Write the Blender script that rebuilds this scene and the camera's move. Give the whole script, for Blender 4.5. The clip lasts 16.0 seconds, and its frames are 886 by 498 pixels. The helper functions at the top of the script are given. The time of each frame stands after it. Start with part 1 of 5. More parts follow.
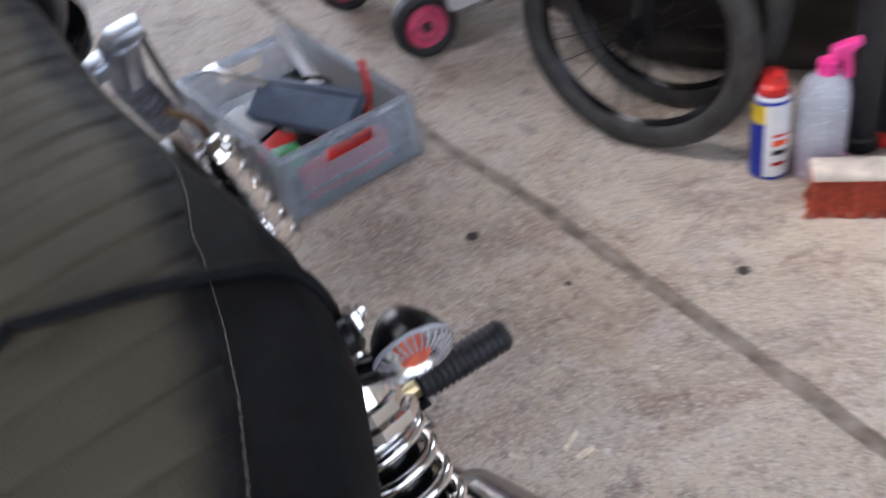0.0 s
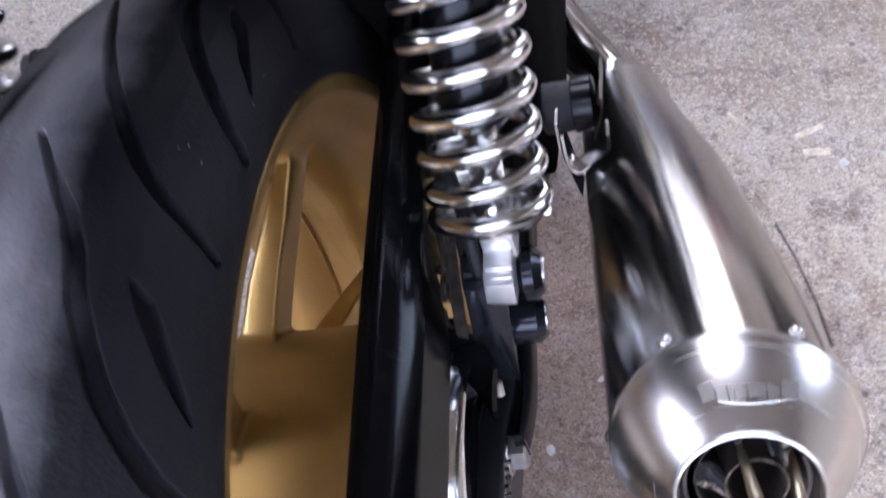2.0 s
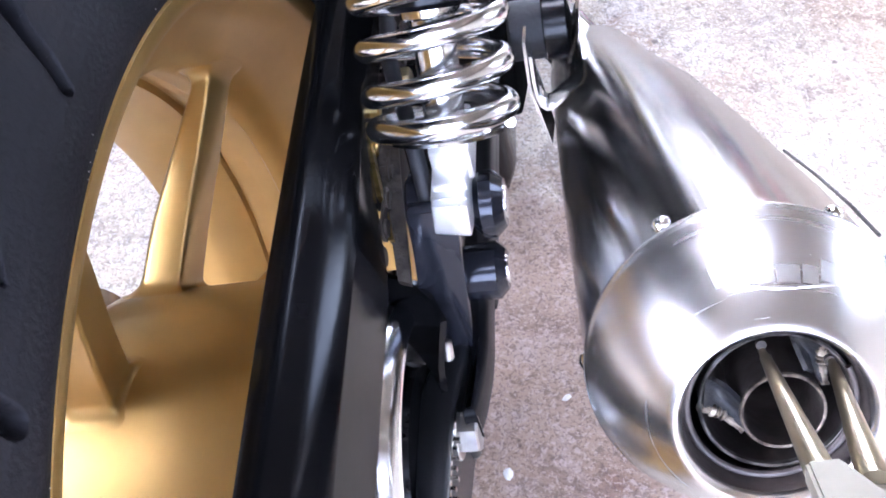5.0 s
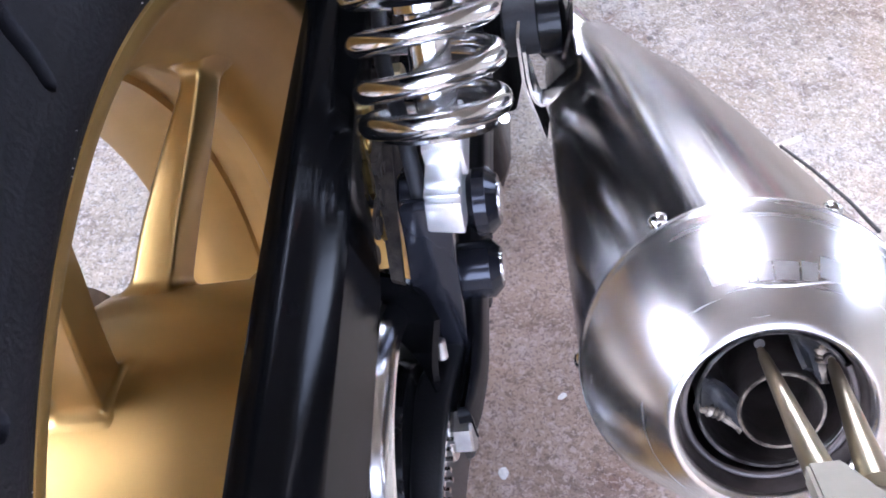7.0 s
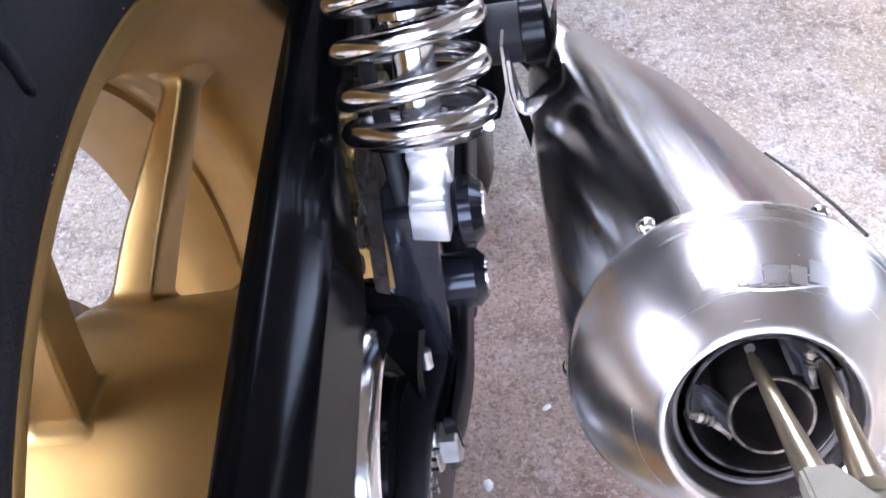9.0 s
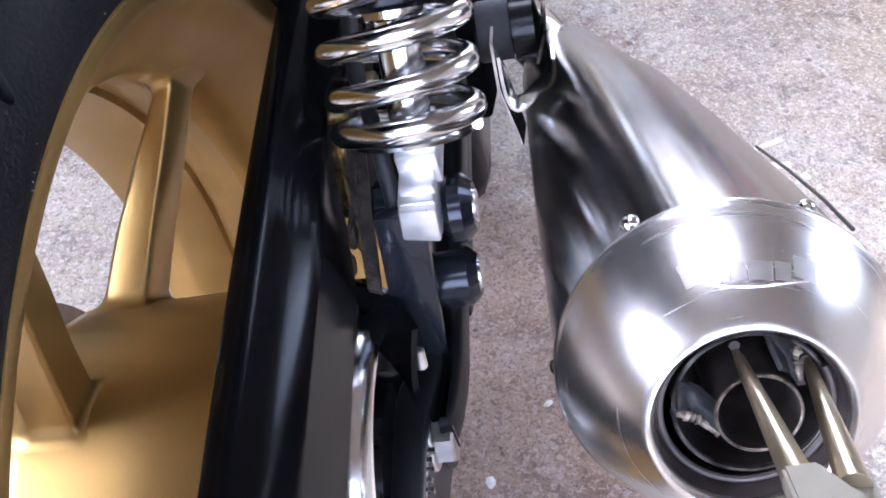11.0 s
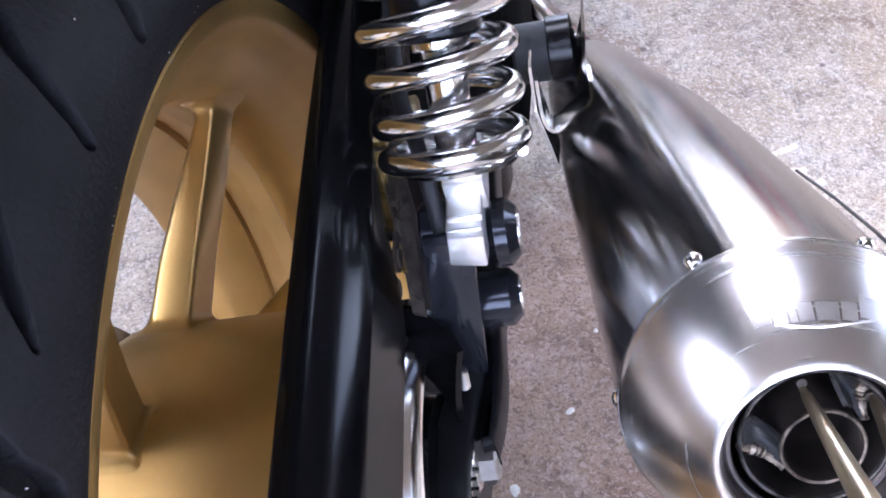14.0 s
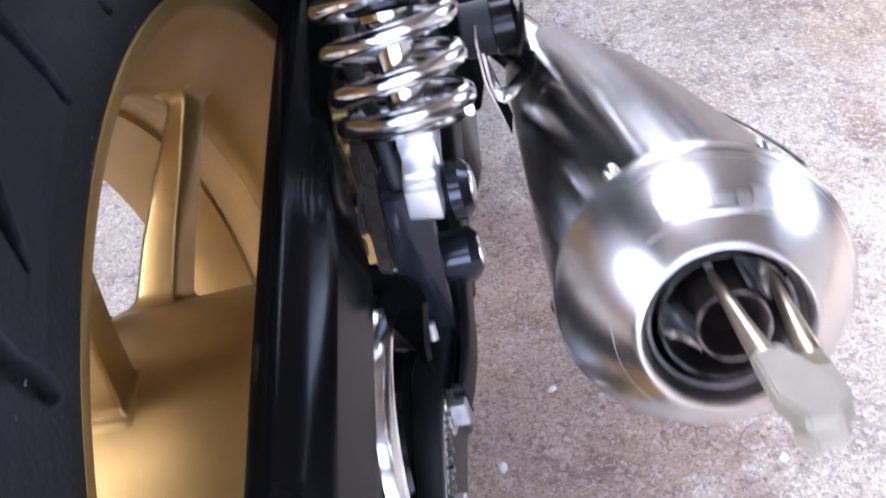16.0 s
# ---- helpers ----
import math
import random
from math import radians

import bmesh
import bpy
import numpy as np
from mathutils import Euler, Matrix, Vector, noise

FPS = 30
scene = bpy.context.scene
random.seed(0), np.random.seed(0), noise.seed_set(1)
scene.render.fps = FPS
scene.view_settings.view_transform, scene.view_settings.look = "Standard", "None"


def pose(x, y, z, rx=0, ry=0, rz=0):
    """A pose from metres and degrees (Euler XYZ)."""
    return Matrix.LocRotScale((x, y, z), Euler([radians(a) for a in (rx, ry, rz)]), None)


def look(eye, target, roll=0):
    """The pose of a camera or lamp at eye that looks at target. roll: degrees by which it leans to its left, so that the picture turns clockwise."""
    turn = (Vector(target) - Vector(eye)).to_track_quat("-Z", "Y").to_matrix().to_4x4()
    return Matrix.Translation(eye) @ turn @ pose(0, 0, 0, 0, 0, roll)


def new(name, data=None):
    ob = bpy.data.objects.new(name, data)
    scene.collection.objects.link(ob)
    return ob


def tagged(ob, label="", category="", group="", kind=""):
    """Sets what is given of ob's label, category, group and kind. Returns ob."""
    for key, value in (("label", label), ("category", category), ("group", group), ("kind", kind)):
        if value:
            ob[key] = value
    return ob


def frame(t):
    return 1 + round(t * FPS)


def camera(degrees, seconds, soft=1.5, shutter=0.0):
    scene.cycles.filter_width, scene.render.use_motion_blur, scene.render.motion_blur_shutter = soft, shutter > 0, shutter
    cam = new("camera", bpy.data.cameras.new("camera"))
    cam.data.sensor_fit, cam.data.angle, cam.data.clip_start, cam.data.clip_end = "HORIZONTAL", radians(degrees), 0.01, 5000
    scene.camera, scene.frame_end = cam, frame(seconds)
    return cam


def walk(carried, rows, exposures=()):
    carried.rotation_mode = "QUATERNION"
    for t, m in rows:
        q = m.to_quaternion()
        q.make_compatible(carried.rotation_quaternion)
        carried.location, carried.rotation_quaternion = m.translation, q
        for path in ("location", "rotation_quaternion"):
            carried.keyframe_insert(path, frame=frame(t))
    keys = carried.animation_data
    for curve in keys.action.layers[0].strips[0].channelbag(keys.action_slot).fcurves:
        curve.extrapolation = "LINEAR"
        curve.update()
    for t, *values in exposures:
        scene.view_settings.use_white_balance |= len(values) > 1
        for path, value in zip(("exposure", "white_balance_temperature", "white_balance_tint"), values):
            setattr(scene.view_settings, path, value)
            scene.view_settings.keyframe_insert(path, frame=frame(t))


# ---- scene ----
# camera and its walk
cam = camera(47.98, 16.0, soft=1.8, shutter=0.9)
PATH = [
    (0, (-0.0169, -0.2485, 1.0721), (0.2796, 0.4725, 0.4458), -11.17),
    (0.5, (0.0422, -0.2137, 0.9783), (0.1926, 0.5250, 0.3213), -10.56),
    (1, (0.0945, -0.1985, 0.9196), (0.0663, 0.4572, 0.1651), -10.26),
    (1.5, (0.1240, -0.2182, 0.8647), (0.0506, 0.4050, 0.0860), -6.83),
    (2, (0.1300, -0.2088, 0.8293), (0.0412, 0.3609, 0.0122), -8.30),
    (2.5, (0.1119, -0.2195, 0.7674), (0.0584, 0.3862, -0.0265), -5.68),
    (3, (0.1125, -0.2224, 0.7327), (0.0647, 0.4091, -0.0412), -4.00),
    (3.5, (0.1252, -0.2108, 0.7218), (0.0599, 0.4227, -0.0491), -4.22),
    (4, (0.1288, -0.2073, 0.7203), (0.0686, 0.4264, -0.0509), -3.55),
    (4.5, (0.1310, -0.2089, 0.7202), (0.0765, 0.4232, -0.0528), -3.26),
    (7, (0.1323, -0.2053, 0.7153), (0.0848, 0.4245, -0.0600), -3.03),
    (7.5, (0.1304, -0.2055, 0.7148), (0.0907, 0.4273, -0.0585), -2.66),
    (8, (0.1304, -0.2047, 0.7132), (0.0940, 0.4306, -0.0583), -2.50),
    (8.5, (0.1311, -0.2065, 0.7116), (0.0973, 0.4343, -0.0553), -2.43),
    (9, (0.1308, -0.2050, 0.7118), (0.1018, 0.4357, -0.0554), -1.97),
    (11.5, (0.1376, -0.2023, 0.7115), (0.1013, 0.4320, -0.0607), -3.55),
    (12, (0.1345, -0.2014, 0.7130), (0.0985, 0.4285, -0.0628), -3.46),
    (12.5, (0.1232, -0.2076, 0.7085), (0.0924, 0.4328, -0.0589), -4.46),
    (13, (0.1188, -0.1998, 0.7220), (0.0886, 0.4220, -0.0606), -3.94),
    (13.5, (0.1171, -0.1993, 0.7225), (0.0854, 0.4322, -0.0521), -3.60),
    (14, (0.1188, -0.1984, 0.7245), (0.0837, 0.4358, -0.0479), -3.70),
    (14.5, (0.1212, -0.1989, 0.7257), (0.0825, 0.4386, -0.0438), -4.08),
    (15, (0.1210, -0.1983, 0.7286), (0.0878, 0.4362, -0.0436), -3.94),
    (15.5, (0.1234, -0.2046, 0.7359), (0.0986, 0.4256, -0.0400), -4.30),
    (16, (0.1321, -0.2427, 0.7286), (0.1057, 0.4123, -0.0265), -6.73),
]
walk(cam, [(t, look(eye, target, roll)) for t, eye, target, roll in PATH],
     exposures=[(0.0, 3.33, 6250, 15), (0.5, 3.45, 6150, 16), (1.0, 3.28, 6100, 18), (1.5, 3.9, 6000, 18), (2.0, 4.06, 5850, 19), (2.5, 4.38, 5680, 19), (3.0, 4.6, 5720, 19), (3.5, 4.85, 5720, 19),
                (4.0, 4.97, 5680, 19), (4.7, 5.28, 5680, 19), (7.0, 4.73, 5720, 19), (9.0, 4.72, 5720, 19), (11.5, 4.58, 5720, 19), (13.0, 4.54, 5720, 19), (15.0, 4.7, 5720, 19), (16.0, 4.68, 5720, 19)])

# ---- world and light: overcast daylight, the bike faces the open front of a garage ----
world = bpy.data.worlds.new("world")
scene.world = world
world.use_nodes = True
wn = world.node_tree
sky = wn.nodes.new("ShaderNodeTexSky")
sky.sky_type, sky.sun_disc = "NISHITA", False
sky.sun_elevation, sky.sun_rotation = radians(48), radians(-63)
sky.air_density, sky.dust_density = 1.0, 3.0
wn.nodes["Background"].inputs["Strength"].default_value = 0.15
haze = wn.nodes.new("ShaderNodeHueSaturation")        # an overcast sky is nearly white
haze.inputs["Saturation"].default_value = 0.5
wn.links.new(sky.outputs["Color"], haze.inputs["Color"])
wn.links.new(haze.outputs["Color"], wn.nodes["Background"].inputs["Color"])
sun = new("sun", bpy.data.lights.new("sun", "SUN"))
sun.data.energy, sun.data.angle, sun.data.color = 0.5, radians(30), (1.0, 1.0, 1.0)
sun.matrix_world = look((-3.0, 1.5, 3.73), (0, 0, 0))
# ---- materials ----
def mat(name, color, rough=0.5, metal=0.0, var=0.12, scale=40.0, bump=0.0, bump_scale=300.0, spec=0.5,
        tint=None, rough_var=0.08, coat=0.0, trans=0.0, ior=1.45, aniso=0.0):
    m = bpy.data.materials.new(name)
    m.use_nodes = True
    nt = m.node_tree
    b = nt.nodes["Principled BSDF"]
    b.inputs["Metallic"].default_value = metal
    b.inputs["IOR"].default_value = ior
    b.inputs["Specular IOR Level"].default_value = spec
    b.inputs["Coat Weight"].default_value = coat
    b.inputs["Transmission Weight"].default_value = trans
    b.inputs["Anisotropic"].default_value = aniso
    co = nt.nodes.new("ShaderNodeTexCoord")
    big = nt.nodes.new("ShaderNodeTexNoise")
    big.inputs["Scale"].default_value, big.inputs["Detail"].default_value = scale, 6
    nt.links.new(co.outputs["Object"], big.inputs["Vector"])
    ramp = nt.nodes.new("ShaderNodeValToRGB")
    lo = [max(0, c * (1 - var)) for c in color]
    hi = [min(1, c * (1 + var)) for c in color] if tint is None else list(tint)
    ramp.color_ramp.elements[0].position, ramp.color_ramp.elements[1].position = 0.35, 0.68
    ramp.color_ramp.elements[0].color, ramp.color_ramp.elements[1].color = (*lo, 1), (*hi, 1)
    nt.links.new(big.outputs["Fac"], ramp.inputs["Fac"])
    nt.links.new(ramp.outputs["Color"], b.inputs["Base Color"])
    fine = nt.nodes.new("ShaderNodeTexNoise")
    fine.inputs["Scale"].default_value, fine.inputs["Detail"].default_value = bump_scale, 4
    nt.links.new(co.outputs["Object"], fine.inputs["Vector"])
    rr = nt.nodes.new("ShaderNodeMapRange")
    rr.inputs["To Min"].default_value = max(0.02, rough - rough_var)
    rr.inputs["To Max"].default_value = min(1.0, rough + rough_var)
    nt.links.new(fine.outputs["Fac"], rr.inputs["Value"])
    nt.links.new(rr.outputs["Result"], b.inputs["Roughness"])
    if bump:
        bp = nt.nodes.new("ShaderNodeBump")
        bp.inputs["Strength"].default_value, bp.inputs["Distance"].default_value = bump, 0.002
        nt.links.new(fine.outputs["Fac"], bp.inputs["Height"])
        nt.links.new(bp.outputs["Normal"], b.inputs["Normal"])
    return m


def concrete():
    m = mat("floor_concrete", (0.58, 0.49, 0.375), 0.72, var=0.14, scale=2.2, bump=0.28, bump_scale=180)
    nt = m.node_tree
    b = nt.nodes["Principled BSDF"]
    co = nt.nodes["Texture Coordinate"]
    base = b.inputs["Base Color"].links[0].from_socket
    # paler scuffs, then darker stains, then pits
    for scale, detail, lo, hi, col, rough, most in ((0.8, 6, 0.47, 0.58, (0.36, 0.285, 0.215, 1), 0.62, 0.7),
                                                    (1.7, 5, 0.46, 0.60, (0.64, 0.555, 0.45, 1), 0.6, 0.75),
                                                    (3.1, 7, 0.50, 0.64, (0.23, 0.175, 0.145, 1), 0.65, 0.75),
                                                    (11.0, 8, 0.52, 0.64, (0.64, 0.585, 0.53, 1), 0.75, 0.75),
                                                    (5.0, 7, 0.52, 0.66, (0.29, 0.165, 0.105, 1), 0.7, 0.72),
                                                    (16.0, 7, 0.53, 0.64, (0.24, 0.185, 0.155, 1), 0.72, 0.7),
                                                    (48.0, 6, 0.52, 0.63, (0.76, 0.70, 0.63, 1), 0.75, 0.45),
                                                    (95.0, 5, 0.53, 0.60, (0.16, 0.125, 0.105, 1), 0.72, 0.52),
                                                    (190.0, 3, 0.53, 0.60, (0.86, 0.79, 0.71, 1), 0.7, 0.58),
                                                    (330.0, 3, 0.54, 0.60, (0.13, 0.10, 0.085, 1), 0.7, 0.5)):
        n = nt.nodes.new("ShaderNodeTexNoise")
        n.inputs["Scale"].default_value, n.inputs["Detail"].default_value, n.inputs["Roughness"].default_value = scale, detail, rough
        n.inputs["Distortion"].default_value = 0.6
        nt.links.new(co.outputs["Object"], n.inputs["Vector"])
        r = nt.nodes.new("ShaderNodeMapRange")
        r.inputs["From Min"].default_value, r.inputs["From Max"].default_value = lo, hi
        r.inputs["To Max"].default_value = most
        nt.links.new(n.outputs["Fac"], r.inputs["Value"])
        mix = nt.nodes.new("ShaderNodeMix")
        mix.data_type = "RGBA"
        nt.links.new(r.outputs["Result"], mix.inputs["Factor"])
        nt.links.new(base, mix.inputs["A"])
        mix.inputs["B"].default_value = col
        base = mix.outputs["Result"]
    # sparse dark pits of lost aggregate, two sizes
    for scale, reach, most in ((26.0, 0.13, 0.75), (60.0, 0.16, 0.6)):
        vo = nt.nodes.new("ShaderNodeTexVoronoi")
        vo.inputs["Scale"].default_value = scale
        nt.links.new(co.outputs["Object"], vo.inputs["Vector"])
        pick = nt.nodes.new("ShaderNodeSeparateColor")
        nt.links.new(vo.outputs["Color"], pick.inputs["Color"])
        size = nt.nodes.new("ShaderNodeMapRange")
        size.inputs["From Min"].default_value, size.inputs["To Max"].default_value = 0.55, reach
        nt.links.new(pick.outputs["Red"], size.inputs["Value"])
        less = nt.nodes.new("ShaderNodeMath")
        less.operation = "SUBTRACT"
        nt.links.new(size.outputs["Result"], less.inputs[0])
        nt.links.new(vo.outputs["Distance"], less.inputs[1])
        edge = nt.nodes.new("ShaderNodeMapRange")
        edge.inputs["From Max"].default_value, edge.inputs["To Max"].default_value = 0.05, most
        nt.links.new(less.outputs["Value"], edge.inputs["Value"])
        mix = nt.nodes.new("ShaderNodeMix")
        mix.data_type = "RGBA"
        nt.links.new(edge.outputs["Result"], mix.inputs["Factor"])
        nt.links.new(base, mix.inputs["A"])
        mix.inputs["B"].default_value = (0.13, 0.105, 0.09, 1)
        base = mix.outputs["Result"]
    # rusty oil stain beside the rear wheel, deepened to carry the bike's shade
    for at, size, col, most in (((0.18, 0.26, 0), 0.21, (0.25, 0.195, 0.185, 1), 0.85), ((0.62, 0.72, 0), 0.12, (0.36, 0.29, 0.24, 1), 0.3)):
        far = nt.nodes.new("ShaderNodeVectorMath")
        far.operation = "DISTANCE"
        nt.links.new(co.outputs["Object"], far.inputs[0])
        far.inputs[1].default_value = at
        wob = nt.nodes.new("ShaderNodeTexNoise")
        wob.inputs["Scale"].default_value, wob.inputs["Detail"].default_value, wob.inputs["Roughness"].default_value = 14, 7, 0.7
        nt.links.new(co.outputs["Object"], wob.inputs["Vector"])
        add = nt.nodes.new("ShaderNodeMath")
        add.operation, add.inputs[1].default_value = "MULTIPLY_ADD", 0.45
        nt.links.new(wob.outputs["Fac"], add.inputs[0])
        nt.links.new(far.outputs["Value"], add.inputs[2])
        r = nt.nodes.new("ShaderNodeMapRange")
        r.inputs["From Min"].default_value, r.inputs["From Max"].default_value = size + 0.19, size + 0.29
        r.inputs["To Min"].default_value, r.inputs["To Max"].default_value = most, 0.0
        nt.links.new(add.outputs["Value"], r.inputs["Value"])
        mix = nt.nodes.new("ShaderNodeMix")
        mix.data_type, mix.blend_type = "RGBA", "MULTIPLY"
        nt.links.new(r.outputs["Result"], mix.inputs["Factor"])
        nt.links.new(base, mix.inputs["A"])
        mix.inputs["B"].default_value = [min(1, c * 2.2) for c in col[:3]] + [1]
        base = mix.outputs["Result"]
    nt.links.new(base, b.inputs["Base Color"])
    return m


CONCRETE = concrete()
CHROME = mat("chrome", (0.84, 0.83, 0.82), 0.13, 1.0, var=0.03, rough_var=0.03, scale=30)
STEEL = mat("brushed_stainless", (0.62, 0.59, 0.56), 0.15, 1.0, var=0.05, rough_var=0.03, scale=12)
def brush(m, along, amount):
    """Lengthwise stretch of the highlights on brushed metal."""
    nt = m.node_tree
    v = nt.nodes.new("ShaderNodeCombineXYZ")
    for k in range(3):
        v.inputs[k].default_value = along[k]
    b = nt.nodes["Principled BSDF"]
    b.inputs["Anisotropic"].default_value = amount
    nt.links.new(v.outputs["Vector"], b.inputs["Tangent"])
    return m


STEEL_TUBE = brush(mat("lengthwise_brushed_stainless", (0.44, 0.42, 0.405), 0.16, 1.0, var=0.0, rough_var=0.03, scale=12), (0.135, -0.869, 0.477), 0.8)
def streaks(m, along, across, fine, amount, rough, relief=0.06):
    """Fine brushed lines that run along one direction: they shift tone, gloss and relief a little."""
    nt = m.node_tree
    b = nt.nodes["Principled BSDF"]
    co = nt.nodes["Texture Coordinate"]
    a = Vector(along).normalized()
    u = a.orthogonal().normalized()
    v = a.cross(u)
    xyz = nt.nodes.new("ShaderNodeCombineXYZ")
    for k, (d, f) in enumerate(((a, across), (u, fine), (v, fine))):
        dot = nt.nodes.new("ShaderNodeVectorMath")
        dot.operation = "DOT_PRODUCT"
        nt.links.new(co.outputs["Object"], dot.inputs[0])
        dot.inputs[1].default_value = d * f
        nt.links.new(dot.outputs["Value"], xyz.inputs[k])
    n = nt.nodes.new("ShaderNodeTexNoise")
    n.inputs["Scale"].default_value, n.inputs["Detail"].default_value, n.inputs["Roughness"].default_value = 1.0, 5, 0.65
    nt.links.new(xyz.outputs["Vector"], n.inputs["Vector"])
    r = nt.nodes.new("ShaderNodeMapRange")
    r.inputs["From Min"].default_value, r.inputs["From Max"].default_value = 0.3, 0.7
    r.inputs["To Min"].default_value, r.inputs["To Max"].default_value = 1 - amount, 1 + amount * .6
    nt.links.new(n.outputs["Fac"], r.inputs["Value"])
    mix = nt.nodes.new("ShaderNodeMix")
    mix.data_type, mix.blend_type = "RGBA", "MULTIPLY"
    mix.inputs["Factor"].default_value = 1.0
    nt.links.new(b.inputs["Base Color"].links[0].from_socket, mix.inputs["A"])
    nt.links.new(r.outputs["Result"], mix.inputs["B"])
    nt.links.new(mix.outputs["Result"], b.inputs["Base Color"])
    rr = nt.nodes.new("ShaderNodeMapRange")
    rr.inputs["From Min"].default_value, rr.inputs["From Max"].default_value = 0.3, 0.7
    rr.inputs["To Min"].default_value, rr.inputs["To Max"].default_value = rough[0], rough[1]
    nt.links.new(n.outputs["Fac"], rr.inputs["Value"])
    nt.links.new(rr.outputs["Result"], b.inputs["Roughness"])
    if relief:
        bp_ = nt.nodes.new("ShaderNodeBump")
        bp_.inputs["Strength"].default_value, bp_.inputs["Distance"].default_value = relief, 0.0005
        nt.links.new(n.outputs["Fac"], bp_.inputs["Height"])
        nt.links.new(bp_.outputs["Normal"], b.inputs["Normal"])
    return m


STEEL_TUBE = streaks(STEEL_TUBE, (0.0508, -0.8687, 0.4928), 2.5, 700.0, 0.20, (0.11, 0.18))
STEEL_CAP = mat("satin_stainless_cap", (0.74, 0.71, 0.685), 0.24, 1.0, var=0.02, rough_var=0.02, scale=8)
STEEL_DULL = mat("dull_steel", (0.42, 0.40, 0.38), 0.42, 1.0, var=0.25, rough_var=0.12, scale=60, bump=0.15)
STEEL_CAP = streaks(STEEL_CAP, (0.0508, -0.8687, 0.4928), 260.0, 9.0, 0.012, (0.262, 0.278), 0)
SOOT = mat("sooty_steel", (0.040, 0.032, 0.029), 0.50, 0.4, var=0.4, scale=60, bump=0.2, tint=(0.095, 0.076, 0.068))
WELD = mat("heat_blued_weld", (0.09, 0.070, 0.055), 0.5, 0.7, var=0.4, scale=260, bump=0.5, tint=(0.38, 0.31, 0.24))
RUBBER = mat("tyre_rubber", (0.0085, 0.0080, 0.0095), 0.60, var=0.3, scale=14, bump=0.25, bump_scale=500, spec=0.15)
def dusty_tread(m):
    """Grey road dust on the tread, cleaner dark rubber on the shoulders."""
    nt = m.node_tree
    b = nt.nodes["Principled BSDF"]
    co = nt.nodes["Texture Coordinate"]
    xyz = nt.nodes.new("ShaderNodeSeparateXYZ")
    nt.links.new(co.outputs["Object"], xyz.inputs["Vector"])
    side = nt.nodes.new("ShaderNodeMath")
    side.operation = "ABSOLUTE"
    nt.links.new(xyz.outputs["X"], side.inputs[0])
    n = nt.nodes.new("ShaderNodeTexNoise")
    n.inputs["Scale"].default_value, n.inputs["Detail"].default_value = 30, 6
    nt.links.new(co.outputs["Object"], n.inputs["Vector"])
    add = nt.nodes.new("ShaderNodeMath")
    add.operation, add.inputs[1].default_value = "MULTIPLY_ADD", 0.03
    nt.links.new(n.outputs["Fac"], add.inputs[0])
    nt.links.new(side.outputs["Value"], add.inputs[2])
    r = nt.nodes.new("ShaderNodeMapRange")
    r.inputs["From Min"].default_value, r.inputs["From Max"].default_value = 0.018, 0.042
    r.inputs["To Min"].default_value, r.inputs["To Max"].default_value = 1.0, 0.0
    nt.links.new(add.outputs["Value"], r.inputs["Value"])
    mix = nt.nodes.new("ShaderNodeMix")
    mix.data_type = "RGBA"
    nt.links.new(r.outputs["Result"], mix.inputs["Factor"])
    nt.links.new(b.inputs["Base Color"].links[0].from_socket, mix.inputs["A"])
    mix.inputs["B"].default_value = (0.165, 0.155, 0.165, 1)
    nt.links.new(mix.outputs["Result"], b.inputs["Base Color"])
    return m


RUBBER = dusty_tread(RUBBER)
GOLD = mat("gold_painted_alloy", (0.405, 0.253, 0.080), 0.33, 0.76, var=0.09, rough_var=0.05, scale=25, bump=0.02, bump_scale=1500, coat=0.3)
BLACK_GLOSS = mat("black_powder_coat", (0.004, 0.004, 0.005), 0.24, var=0.3, scale=30, bump=0.05, bump_scale=900, spec=0.28)
BLACK_ARM = mat("black_stove_enamel", (0.004, 0.004, 0.005), 0.38, var=0.3, scale=30, bump=0.05, bump_scale=900, spec=0.10)
BLACK_SATIN = mat("black_satin_plastic", (0.0035, 0.0035, 0.0040), 0.17, var=0.3, scale=40, bump=0.015, bump_scale=700, spec=0.16)
BLACK_ANOD = mat("black_anodised_aluminium", (0.022, 0.023, 0.030), 0.17, 0.5, var=0.08, scale=40, bump=0.008)
BLACK_RUBBER = mat("black_rubber", (0.022, 0.022, 0.024), 0.55, var=0.3, scale=60, bump=0.2)
GAITER = mat("dusty_grey_gaiter_rubber", (0.11, 0.11, 0.125), 0.5, var=0.3, scale=60, bump=0.2)
SHROUD = mat("satin_grey_alloy", (0.36, 0.38, 0.42), 0.35, 0.8, var=0.1, scale=50)
GREYPLATE = mat("dull_dark_plate", (0.07, 0.065, 0.06), 0.55, 0.3, var=0.2, scale=50)
CHAIN_GOLD = mat("gold_chain_plate", (0.55, 0.40, 0.16), 0.30, 1.0, var=0.3, scale=150)
CHAIN_DUST = mat("dusty_chain_roller", (0.042, 0.032, 0.024), 0.70, 0.1, var=0.5, scale=160, bump=0.8, bump_scale=300)
BLACK_DUSTY = mat("dusty_black_casting", (0.007, 0.007, 0.008), 0.36, var=0.4, scale=30, bump=0.1, bump_scale=900, spec=0.4)
BRONZE = mat("heat_tinted_pipe", (0.17, 0.105, 0.055), 0.35, 0.8, var=0.3, scale=60)
CHAIN_DARK = mat("oily_chain", (0.06, 0.05, 0.045), 0.40, 0.8, var=0.4, scale=150)
